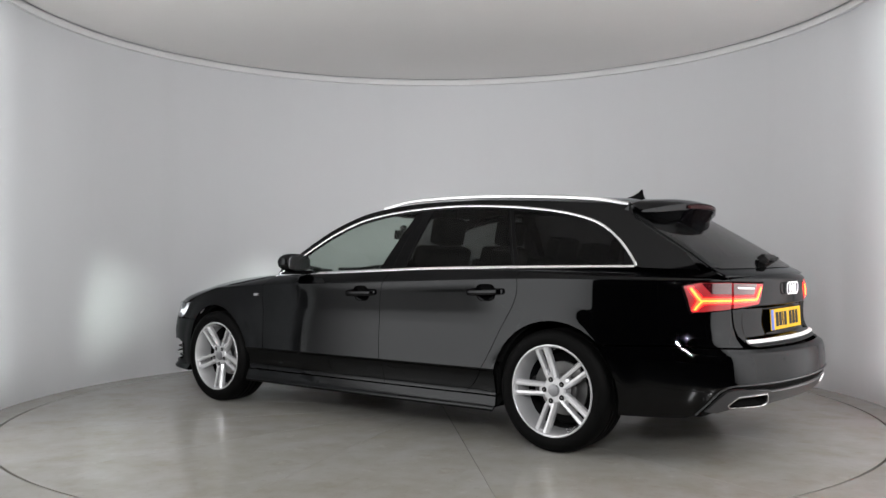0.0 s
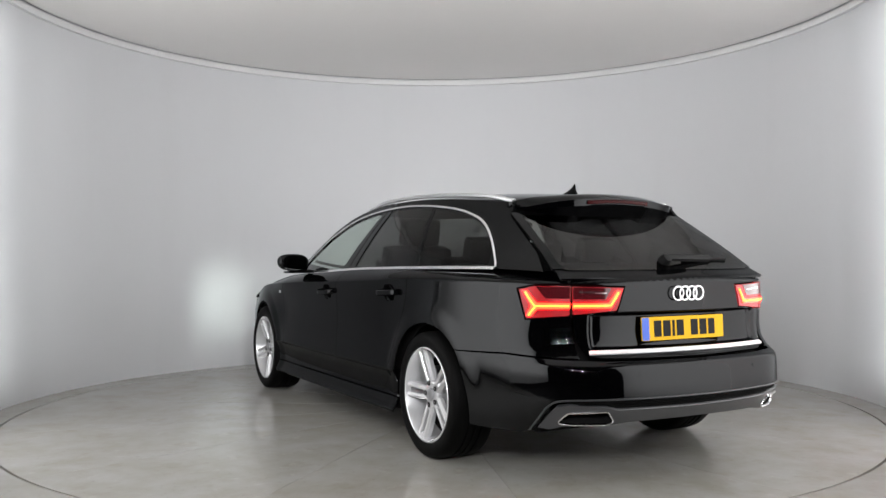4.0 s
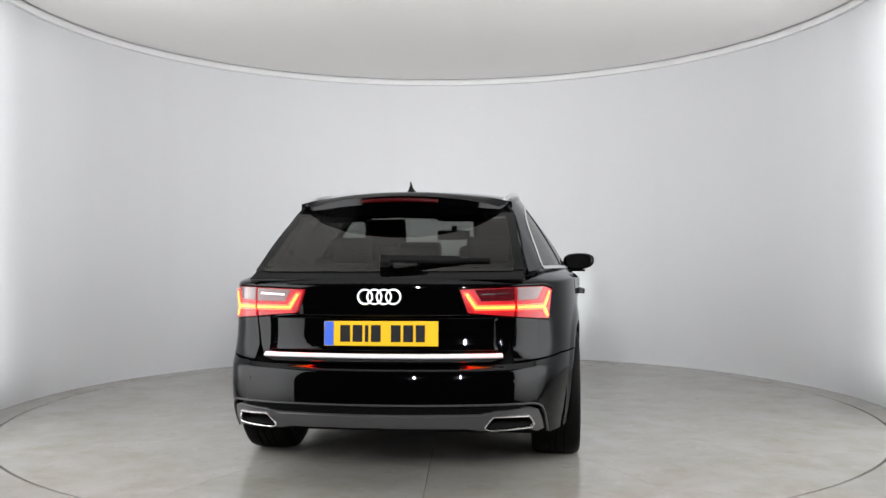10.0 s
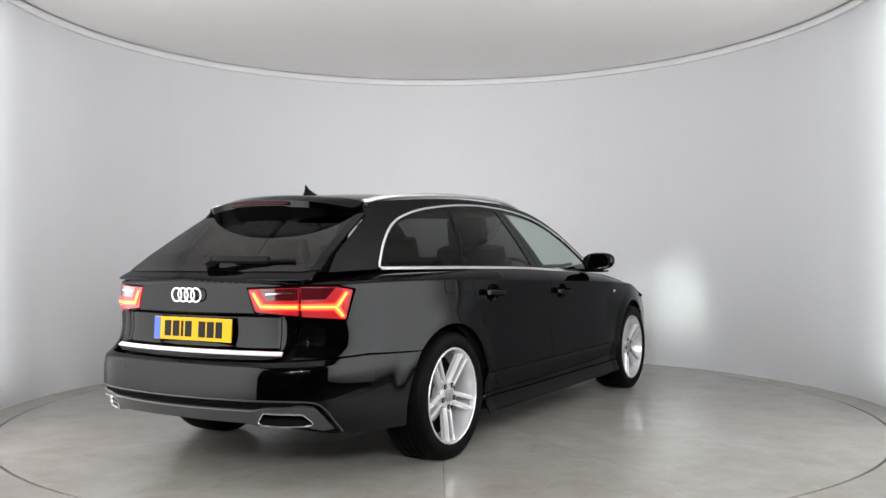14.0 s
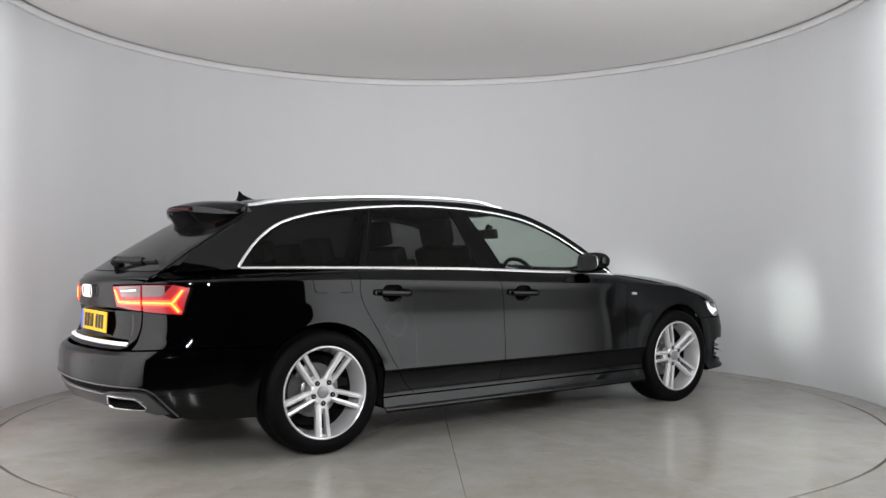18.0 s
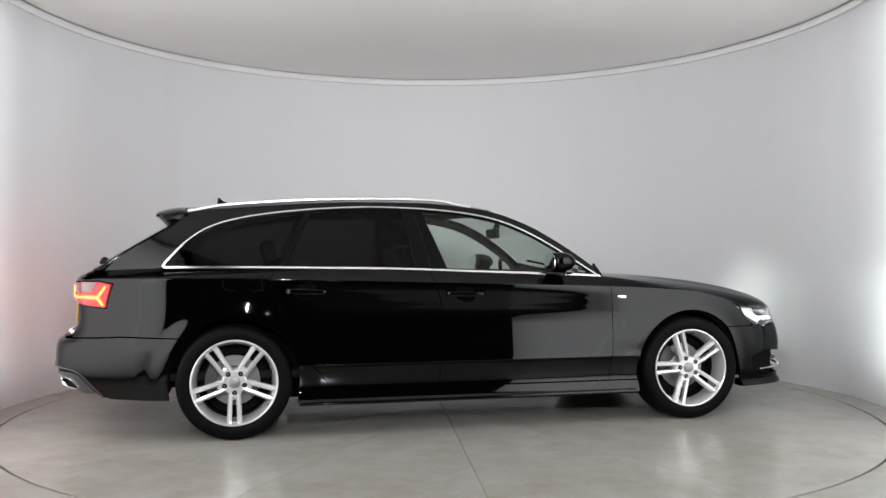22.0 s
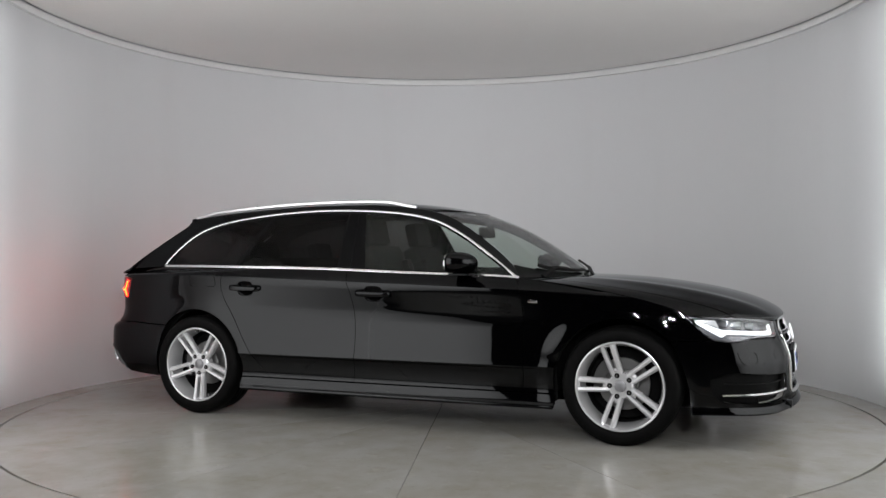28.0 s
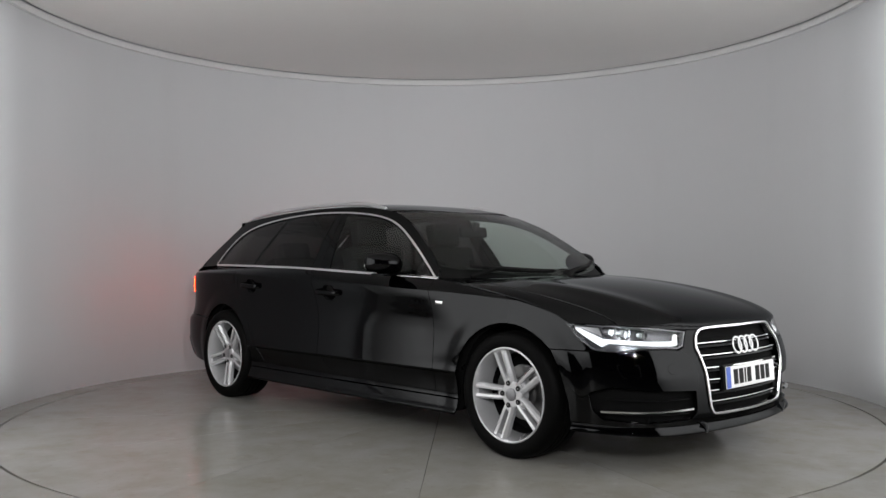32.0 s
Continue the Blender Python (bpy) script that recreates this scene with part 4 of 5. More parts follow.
def rings(name, m, r, tube, gapx, mat):
    """Four linked plain rings in a row."""
    for k in range(4):
        bm = bmesh.new()
        n1, n2 = 32, 8
        vs = [[bm.verts.new(m @ Vector(((k - 1.5) * gapx + (r + tube * math.cos(b) * 1.0) * math.cos(a), (r + tube * math.cos(b)) * math.sin(a), tube * 0.8 * math.sin(b)))) for b in [2 * math.pi * j / n2 for j in range(n2)]] for a in [2 * math.pi * i / n1 for i in range(n1)]]
        for i in range(n1):
            for j in range(n2):
                bm.faces.new((vs[i][j], vs[(i + 1) % n1][j], vs[(i + 1) % n1][(j + 1) % n2], vs[i][(j + 1) % n2]))
        bmesh.ops.recalc_face_normals(bm, faces=bm.faces[:])
        part(name, bm, mat, car, "", True)


def plate(name, m, mat, label):
    """A number plate with a blue band and plain bars."""
    pl = part(name, boxed(m @ pose(0, 0, 0), (0.52, 0.111, 0.006), 0.002), mat, car, label)
    part("blue_band", boxed(m @ pose(-0.237, 0, 0.0035), (0.042, 0.107, 0.002)), M_BLUE, pl)
    x = -0.185
    for w in (0.045, 0.045, 0.016, 0.045, 0, 0.045, 0.045, 0.042):
        if w == 0:
            x += 0.034
            continue
        part("plain_bar", boxed(m @ pose(x + w / 2, 0, 0.0036), (w, 0.076, 0.0016)), M_INK, pl)
        x += w + 0.0115
    return pl


# local x to the reader's right, y up, z towards the reader
M_FRONT = Matrix(((0, 0, 1, 0), (1, 0, 0, 0), (0, 1, 0, 0), (0, 0, 0, 1)))
M_BACK = Matrix(((0, 0, -1, 0), (-1, 0, 0, 0), (0, 1, 0, 0), (0, 0, 0, 1)))
plate("front_number_plate", Matrix.Translation((2.362, 0, 0.448)) @ M_FRONT @ pose(0, 0, 0, -4, 0, 0), M_WHITEPLATE, "white number plate with a blue band and dark bars")
part("plate_holder", boxed(Matrix.Translation((2.345, 0, 0.448)) @ M_FRONT @ pose(0, 0, 0, -4, 0, 0), (0.54, 0.13, 0.02), 0.004), M_PLASTIC, car)
rings("front_ring", Matrix.Translation((2.335, 0, 0.603)) @ M_FRONT @ pose(0, 0, 0, -14, 0, 0), 0.042, 0.0052, 0.060, M_SATIN)

# ---- the tail ----
def gate(s, z):
    """The tailgate's lower half: the lower body with a hollow for the number plate."""
    x, y, z = lower(s, z)
    k = smooth((0.53 - abs(y)) / 0.03) * smooth((z - 0.632) / 0.012) * smooth((0.803 - z) / 0.012)
    return (x + 0.022 * k, y, z)


RIDGES[gate] = [shelf(0.592), shelf(0.638), shelf(0.797)]
gate_half = tail((0.0, 0.968), (0.35, 0.966), (0.56, 0.966), (0.632, 0.962), (0.622, 0.933), (0.352, 0.925), (0.39, 0.808), (0.612, 0.790), (0.596, 0.70), (0.585, 0.655), (0.556, 0.612), (0.50, 0.600), (0.0, 0.597))
tg = panel("tailgate", gate, both(gate_half), M_PAINT, car, 0.022)
panel("tailgate_lip", hatch, [(-0.645, 0.966), (0.645, 0.966), (0.634, 1.004), (-0.634, 1.004)], M_PAINT, car, 0.014, gap=0.0, lift=-0.004)
# frame of the rear window
panel("rear_window_frame", hatch, [(-0.640, 1.0055), (0.640, 1.0055), (0.572, 1.30), (0.545, 1.335), (-0.545, 1.335), (-0.572, 1.30)], M_GLOSSBLACK, car, 0.016, gap=0.001,
      holes=[rounded([(-0.585, 1.035), (0.585, 1.035), (0.530, 1.285), (-0.530, 1.285)], 0.03)])
ps, outs = along(lower, [(S_END + d, 0.6235) for d in (-0.552, -0.5, -0.4, -0.2, 0, 0.2, 0.4, 0.5, 0.552)], 3)
part("chrome_strip", sweep(ps, [(-0.004, -0.0115), (0.0085, -0.0115), (0.0105, -0.0095), (0.006, 0.0105), (0.004, 0.0115), (-0.004, 0.0115)], outs=outs), M_SATIN, car, "bright strip across the tailgate", True)
plate("rear_number_plate", Matrix.Translation((-2.425, 0, 0.722)) @ M_BACK @ pose(0, 0, 0, -3, 0, 0), M_YELLOW, "yellow number plate with a blue band and dark bars")
rings("rear_ring", Matrix.Translation((-2.462, 0, 0.888)) @ M_BACK @ pose(0, 0, 0, 2, 0, 0), 0.0322, 0.0043, 0.0425, M_SATIN)

for sd in (1, -1):
    out_lamp = panel("tail_lamp", lower, rounded(tail((0.622, 0.930), (0.80, 0.930), (0.885, 0.914), (0.838, 0.776), (0.622, 0.792)), 0.008), M_REDLENS, car, 0.02, side=sd, lift=0.003, flange=0.03, label="red tail lamp, lit")
    panel("light_guide", lower, tail((0.624, 0.850), (0.785, 0.852), (0.838, 0.908), (0.858, 0.905), (0.812, 0.838), (0.836, 0.790), (0.812, 0.787), (0.778, 0.822), (0.624, 0.825)), M_REDGLOW, out_lamp, 0.02, side=sd, lift=0.0055, gap=0, flange=0.004)
    strip("light_core", lower, tail((0.628, 0.8375), (0.70, 0.838), (0.782, 0.837), (0.800, 0.845), (0.845, 0.900)), 0.0075, 0.003, M_REDCORE, out_lamp, 2, side=sd, lift=0.006)
    strip("light_core", lower, tail((0.788, 0.832), (0.800, 0.822), (0.822, 0.792)), 0.0075, 0.003, M_REDCORE, out_lamp, 2, side=sd, lift=0.006)
    panel("lamp_cover", lower, tail((0.626, 0.926), (0.79, 0.926), (0.74, 0.872), (0.626, 0.870)), M_DARKRED, out_lamp, 0.02, side=sd, lift=0.0045, gap=0, flange=0.003)
    in_lamp = panel("tailgate_lamp", lower, rounded(tail((0.617, 0.928), (0.358, 0.920), (0.394, 0.812), (0.609, 0.794)), 0.008), M_REDLENS, car, 0.02, side=sd, lift=0.003, flange=0.03, label="red lamp on the tailgate, lit")
    panel("light_guide", lower, tail((0.612, 0.850), (0.440, 0.850), (0.398, 0.905), (0.374, 0.905), (0.425, 0.825), (0.612, 0.825)), M_REDGLOW, in_lamp, 0.02, side=sd, lift=0.0055, gap=0, flange=0.004)
    strip("light_core", lower, tail((0.609, 0.8375), (0.52, 0.838), (0.438, 0.8385), (0.424, 0.845), (0.390, 0.897)), 0.0075, 0.003, M_REDCORE, in_lamp, 2, side=sd, lift=0.006)
    panel("lamp_cover", lower, tail((0.612, 0.924), (0.425, 0.918), (0.455, 0.866), (0.612, 0.868)), M_DARKRED, in_lamp, 0.02, side=sd, lift=0.0045, gap=0, flange=0.003)
    panel("reflector_bar", lower, tail((0.585, 0.905), (0.455, 0.898), (0.455, 0.893), (0.585, 0.898)), M_CHROME, in_lamp, 0.02, side=sd, lift=0.0075, gap=0, flange=0.002)

    # closed backs behind the lamps
    panel("lamp_housing", deeper(lower, 0.036), tail((0.34, 0.95), (0.63, 0.95), (0.90, 0.93), (0.86, 0.76), (0.60, 0.775), (0.36, 0.79)), M_LINER, out_lamp, 0.03, side=sd, gap=0, flange=0)

# bumper in three bands: painted, mesh and diffuser, with the tail pipes' frames
rb = L((-1.735, 0.596)) + tail((1.25, 0.598), (1.0, 0.607), (0.80, 0.600), (0.61, 0.594), (0.50, 0.590), (0.0, 0.588))
rb_low = tail((0.0, 0.425), (0.55, 0.425), (0.70, 0.420), (0.775, 0.400), (0.81, 0.345), (0.835, 0.27), (0.90, 0.245)) + L((-1.95, 0.235), (-1.82, 0.235), (-1.83, 0.335), (-1.79, 0.48))
ring_out = rb + [(2 * S_END - s, z) for s, z in rb[::-1][1:]] + [(2 * S_END - s, z) for s, z in rb_low[::-1]] + rb_low[1:]
panel("rear_bumper", lower, ring_out, M_PAINT, car, 0.025)
mesh_half = tail((0.0, 0.420), (0.55, 0.420), (0.68, 0.414), (0.72, 0.385), (0.50, 0.376), (0.0, 0.374))
panel("bumper_mesh", deeper(lower, 0.018), mesh_half + [(2 * S_END - s, z) for s, z in mesh_half[::-1]][1:-1], M_PLASTIC, car, 0.03, gap=-0.004)
for z in (0.384, 0.393, 0.402, 0.411):
    strip("mesh_bar", deeper(lower, 0.018), [(S_END + d, z) for d in (-0.66, -0.45, -0.2, 0, 0.2, 0.45, 0.66)], 0.003, 0.008, M_PLASTIC, car, 4)
strip("bumper_strip", lower, [(2 * S_END - s, z) for s, z in tail((0.86, 0.262), (0.832, 0.33), (0.80, 0.385), (0.75, 0.412), (0.65, 0.421))] + [(S_END + d, 0.423) for d in (0.45, 0.2, 0, -0.2, -0.45)] + tail((0.65, 0.421), (0.75, 0.412), (0.80, 0.385), (0.832, 0.33), (0.86, 0.262)), 0.008, 0.006, M_DIFFUSER, car, 4)
diff_half = tail((0.0, 0.372), (0.47, 0.374), (0.52, 0.388), (0.70, 0.398), (0.765, 0.385), (0.80, 0.335), (0.825, 0.278), (0.76, 0.272), (0.70, 0.292), (0.47, 0.298), (0.40, 0.310), (0.0, 0.314))
pipes = [rounded(tail((0.505, 0.305), (0.478, 0.320), (0.520, 0.370), (0.700, 0.361), (0.735, 0.318), (0.715, 0.306)), 0.012)]
panel("diffuser", lower, diff_half + [(2 * S_END - s, z) for s, z in diff_half[::-1]][1:-1], M_DIFFUSER, car, 0.025, holes=[pipes[0], [(2 * S_END - s, z) for s, z in pipes[0]]], flange=0.03)
for sd in (1, -1):
    pf = strip("pipe_frame", lower, rounded(tail((0.505, 0.305), (0.478, 0.320), (0.520, 0.370), (0.700, 0.361), (0.735, 0.318), (0.715, 0.306)), 0.012), 0.007, 0.008, M_CHROME, car, 2, True, side=sd, label="bright tail pipe frame")
    panel("pipe_inside", deeper(lower, 0.06), rounded(tail((0.505, 0.305), (0.478, 0.320), (0.520, 0.370), (0.700, 0.361), (0.735, 0.318), (0.715, 0.306)), 0.012), M_LINER, pf, 0.03, gap=-0.01, flange=0, side=sd)
    panel("pipe_wall", lower, rounded(tail((0.505, 0.305), (0.478, 0.320), (0.520, 0.370), (0.700, 0.361), (0.735, 0.318), (0.715, 0.306)), 0.012), M_LINER, pf, 0.03, gap=0.0, flange=0.06, side=sd, holes=[rounded([(S_END - 0.61 + (q + 0.61 - S_END) * 0.97, 0.336 + (w - 0.336) * 0.94) for q, w in tail((0.505, 0.305), (0.478, 0.320), (0.520, 0.370), (0.700, 0.361), (0.735, 0.318), (0.715, 0.306))], 0.012)])
    for d, z in ((0.62, 0.52), (0.36, 0.53)):
        c, n = along(lower, [(S_END - d, z), (S_END - d + 0.01, z)], 1, side=sd)
        ob = part("parking_sensor", lathe([(0.0, 0.0006), (0.009, 0.0006), (0.0105, -0.002)], 20, "z"), M_PAINT, car, "", True)
        ob.matrix_local = Matrix.Translation(c[0]) @ look((0, 0, 0), -n[0])

# roof spoiler with its red lamp
def spoiler_top(a, b):
    """a across from -1 to 1, b from the roof (0) to the tip (1)."""
    w = 0.56
    tip = -1.965 + 0.16 * a * a + 0.10 * abs(a) ** 8
    x = mix(-1.755, tip, b)
    z0 = roof(a, -1.755)[2]
    z1 = 1.372 - 0.055 * a * a - 0.015 * abs(a) ** 6
    return (x, a * w, mix(z0 + 0.002, z1, b) + 0.012 * math.sin(math.pi * b) * (1 - a * a))


def spoiler_under(a, b):
    x, y, z = spoiler_top(a, b)
    k = abs(a)
    low = 1.264 - 0.018 * smooth((k - 0.30) / 0.06) + 0.052 * smooth((k - 0.68) / 0.32)
    tip = spoiler_top(a, 1.0)[2] - low
    return (x + 0.080 * b, y, z - mix(0.085, tip, smooth(b / 0.6)))


bm = bmesh.new()
nu, nv = 40, 8
top = [[bm.verts.new(spoiler_top(2 * i / nu - 1, j / nv)) for j in range(nv + 1)] for i in range(nu + 1)]
bot = [[bm.verts.new(spoiler_under(2 * i / nu - 1, j / nv)) for j in range(nv + 1)] for i in range(nu + 1)]
for i in range(nu):
    for j in range(nv):
        bm.faces.new((top[i][j], top[i + 1][j], top[i + 1][j + 1], top[i][j + 1]))
        bm.faces.new((bot[i][j], bot[i][j + 1], bot[i + 1][j + 1], bot[i + 1][j]))
    lip0, lip1 = [bm.verts.new(top[q][nv].co * 0.70 + bot[q][nv].co * 0.30 + Vector((-0.020, 0, 0))) for q in (i, i + 1)]
    bm.faces.new((top[i][nv], top[i + 1][nv], lip1, lip0))
    bm.faces.new((lip0, lip1, bot[i + 1][nv], bot[i][nv]))
    bm.faces.new((top[i][0], bot[i][0], bot[i + 1][0], top[i + 1][0]))
for i in (0, nu):
    for j in range(nv):
        f = (top[i][j], top[i][j + 1], bot[i][j + 1], bot[i][j])
        bm.faces.new(f if i == 0 else f[::-1])
bmesh.ops.remove_doubles(bm, verts=bm.verts[:], dist=1e-5)
bmesh.ops.recalc_face_normals(bm, faces=bm.faces[:])
spoiler = part("roof_spoiler", bm, M_PAINT, car, "black roof spoiler over the rear window", True)
bm = bmesh.new()
ns = 16
up = [bm.verts.new(Vector(spoiler_top(0.36 * (2 * i / ns - 1), 1.0)) + Vector((-0.006, 0, -0.010))) for i in range(ns + 1)]
dn = [bm.verts.new(Vector(spoiler_top(0.36 * (2 * i / ns - 1), 1.0)) + Vector((-0.009, 0, -0.028))) for i in range(ns + 1)]
for i in range(ns):
    bm.faces.new((up[i], up[i + 1], dn[i + 1], dn[i]))
ob = part("brake_light", bm, M_BRAKE, spoiler, "dark red high brake light", True)
sm = ob.modifiers.new("thick", "SOLIDIFY")
sm.thickness = 0.006

# rear wiper
piv = Vector(hatch(0.0, 1.035))
wp = part("rear_wiper", lathe([(0.0, 0.045), (0.022, 0.043), (0.030, 0.03), (0.032, 0.0)], 24, "z"), M_PLASTIC, car, "black rear wiper", True)
nrm = Vector((-0.82, 0, 0.57))
wiper_pose = Matrix.Translation(piv) @ look((0, 0, 0), -nrm)
wp.matrix_basis = wiper_pose
ps = [Vector(hatch(y, 1.038 + 0.012 * (y / -0.46))) + nrm * h for y, h in ((0.02, 0.035), (-0.06, 0.035), (-0.15, 0.028), (-0.25, 0.020), (-0.34, 0.016))]
ob = part("wiper_arm", sweep(ps, [(-0.010, -0.017), (0.006, -0.014), (0.008, 0.0), (0.006, 0.014), (-0.010, 0.017)], outs=[nrm] * 5), M_PLASTIC, wp, "", True)
ob.matrix_parent_inverse = wiper_pose.inverted()
ps = [Vector(hatch(y, 1.046)) + nrm * 0.010 for y in (-0.14, -0.25, -0.36, -0.48)]
ob = part("wiper_blade", sweep(ps, [(-0.008, -0.008), (0.006, -0.005), (0.006, 0.005), (-0.008, 0.008)], outs=[nrm] * 4), M_PLASTIC, wp, "", True)
ob.matrix_parent_inverse = wiper_pose.inverted()

# ---- windows and side trim ----
def run(f, x0, x1, dz, n=12):
    return [(mix(x0, x1, i / n), f(mix(x0, x1, i / n)) + dz) for i in range(n + 1)]


def pane_line(b0, b1, t1, t0, inset=0.014):
    return run(belt_z, b0, b1, inset) + run(trim_z, t1, t0, -inset)


PANES = [("front_door_glass", pane_line(0.775, -0.165, -0.285, 0.74), M_CLEAR), ("rear_door_glass", pane_line(-0.372, -1.150, -0.985, -0.415), M_TINT),
         ("quarter_glass", pane_line(-1.190, -1.800, -1.79, -1.030), M_TINT)]
for sd in (1, -1):
    surround = run(belt_z, 0.835, -1.862, 0.002, 24) + [(x, z) for x, z in smooth_line(TRIM, 3)[::-1][2:]]
    sr = panel("window_surround", cabin, surround, M_GLOSSBLACK, car, 0.04, gap=0, flange=0.01, lift=-0.004, side=sd, holes=[p[1] for p in PANES])
    for nm, line, mat in PANES:
        panel(nm, cabin, line, mat, car, 0.022, gap=-0.003, flange=0, lift=-0.006, side=sd)
    strip("belt_trim", cabin, run(belt_z, 0.852, -1.862, 0.001, 16), 0.017, 0.006, M_CHROME, car, 3, side=sd, label="bright belt trim")
    strip("window_trim", cabin, TRIM, 0.014, 0.006, M_CHROME, car, 5, side=sd, label="bright trim over the windows")
    strip("glass_edge", cabin, [(-1.165, belt_z(-1.165) + 0.012), (-1.09, 1.18), (-1.005, trim_z(-1.005) - 0.012)], 0.0035, 0.001, M_PLASTIC, sr, 3, side=sd, lift=-0.003)
    strip("glass_edge", cabin, [(-0.366, belt_z(-0.366) + 0.012), (-0.385, 1.18), (-0.408, trim_z(-0.41) - 0.012)], 0.0035, 0.001, M_PLASTIC, sr, 3, side=sd, lift=-0.003)
    strip("glass_edge", cabin, [(-0.27, belt_z(-0.27) + 0.012), (-0.30, 1.18), (-0.335, trim_z(-0.335) - 0.012)], 0.003, 0.0008, M_PLASTIC, sr, 3, side=sd, lift=-0.003)
    # handles in their cups
    for x0, z0 in HANDLES:
        line = L(*[(x0 + d, z0 - 0.0268 * d) for d in (-0.112, -0.104, -0.09, -0.06, -0.03, 0.0, 0.03, 0.06, 0.09, 0.104, 0.112)])
        ps, outs = along(lower, line, 3, side=sd)
        m = len(ps) - 1
        ps = [p + o * (0.002 + 0.026 * (1 - abs(2 * i / m - 1) ** 4)) for i, (p, o) in enumerate(zip(ps, outs))]
        dh = part("door_handle", sweep(ps, [(-0.004, -0.013), (0.004, -0.017), (0.011, -0.013), (0.013, 0.0), (0.011, 0.012), (0.004, 0.016), (-0.004, 0.013)], outs=outs), M_PAINT, car, "black door handle", True)
        sc, zc = L((x0, z0 - 0.004))[0]

        def dish(u, v, sc=sc, zc=zc):
            r2 = min(1.0, ((u - sc) / 0.07) ** 2 + ((v - zc) / 0.052) ** 2)
            return deeper(lower, 0.008 + 0.020 * (1 - r2))(u, v)
        panel("handle_cup", dish, cup_line(x0, z0), M_GLOSSBLACK, dh, 0.012, gap=-0.004, flange=0, side=sd)
        for k in (-1, 1):
            strip("handle_seat", lower, L((x0 + k * 0.094, z0 + 0.015 - k * 0.0025), (x0 + k * 0.094, z0 - 0.015 - k * 0.0025)), 0.030, 0.006, M_PAINT, dh, 3, side=sd)
    # badge on the wing
    bd = strip("wing_badge", lower, L((0.935, 0.808), (0.99, 0.805)), 0.017, 0.003, M_CHROME, car, 3, side=sd, label="small bright badge")
    strip("badge_mark", lower, L((0.938, 0.808), (0.946, 0.8075)), 0.011, 0.0038, M_DARKRED, bd, 2, side=sd)
    # mirror
    bm = bmesh.new()
    bmesh.ops.create_uvsphere(bm, u_segments=32, v_segments=18, radius=1.0)
    for v in bm.verts:
        x, y, z = v.co
        k = 1.0 + 0.10 * (abs(y) ** 2) * (abs(z) ** 2) * 4
        y *= k
        z *= k
        if x < 0:
            x = -abs(x) ** 0.55 * 0.55
        taper = 1 - 0.18 * (y + 1) / 2
        v.co = (0.105 * x + 0.02 * -y * 0.6, 0.118 * y, 0.070 * z * taper + (0.008 * y))
    bmesh.ops.recalc_face_normals(bm, faces=bm.faces[:])
    mr = part("door_mirror", bm, M_PAINT, car, "black door mirror", True)
    mr.matrix_local = Matrix.Translation((0.525, 0.965 * sd, 1.03)) @ Matrix.Diagonal((1, sd, 1, 1))
    bm = bmesh.new()
    vs = [bm.verts.new((-0.060, 0.094 * math.copysign(abs(math.cos(a)) ** 0.7, math.cos(a)), 0.053 * math.copysign(abs(math.sin(a)) ** 0.7, math.sin(a)))) for a in [2 * math.pi * i / 32 for i in range(32)]]
    bm.faces.new(vs)
    ob = part("mirror_glass", bm, M_MIRROR, mr, "mirror glass")
    ob.modifiers.new("thick", "SOLIDIFY").thickness = 0.004
    bm = boxed(pose(-0.012, -0.135, -0.062, 0, 0, 0), (0.085, 0.12, 0.022), 0.009, 3)
    part("mirror_foot", bm, M_GLOSSBLACK, mr, "", True)
    part("mirror_skirt", boxed(pose(0.005, -0.03, -0.068), (0.12, 0.16, 0.016), 0.007, 3), M_GLOSSBLACK, mr, "", True)
    # roof rail on three feet
    xs = [0.06, 0.02, -0.05, -0.15, -0.35, -0.6, -0.9, -1.2, -1.45, -1.6, -1.69, -1.735]
    ps = []
    for x in xs:
        z = edge_z(x)
        y = cabin(x, z)[1] - 0.022
        h = 0.016 * smooth(min((0.06 - x) / 0.22, (x + 1.735) / 0.22)) + 0.008
        ps.append(Vector((x, sd * y, z + h)))
    rl = part("roof_rail", sweep([Vector(p) for p in smooth_line([tuple(p) for p in ps], 4)], [(0.012 * math.cos(a), 0.0125 * math.sin(a)) for a in [2 * math.pi * i / 10 for i in range(10)]]), M_RAIL, car, "satin aluminium roof rail", True)
    # wheel housings
    for ax in (1.456, -1.452):
        bm = lathe([(0.393, 0.0), (0.393, 0.29), (0.40, 0.29), (0.40, 0.0)], 30, "y", True, None, radians(-9), radians(189))
        ob = part("wheel_arch_liner", bm, M_LINER, car, "", True)
        ob.matrix_local = pose(ax, 0.55 if sd > 0 else -0.84, HUB_Z)
        bm = lathe([(0.0, 0.0), (0.40, 0.0)], 30, "y", False, None, radians(-9), radians(189))
        ob = part("wheel_arch_back", bm, M_LINER, car)
        ob.matrix_local = pose(ax, 0.56 * sd, HUB_Z)
    shell = [(0.02, 0.25), (0.02, 0.62), (0.5, 0.60), (1.15, 0.60)] + L((1.6, 0.8), (0.9, 0.88), (0.0, 0.93), (-1.2, 0.95), (-2.0, 0.93)) + [(S_END - 0.02, 0.93), (S_END - 0.02, 0.25)] + L((-1.85, 0.25))
    shell += arch_line(-1.456, 190, -12) + L((-1.0, 0.20), (1.0, 0.20)) + arch_line(1.456, 192, -12) + L((1.85, 0.25))
    panel("inner_shell", deeper(lower, 0.075), shell, M_LINER, car, 0.06, gap=0, flange=0, side=sd)

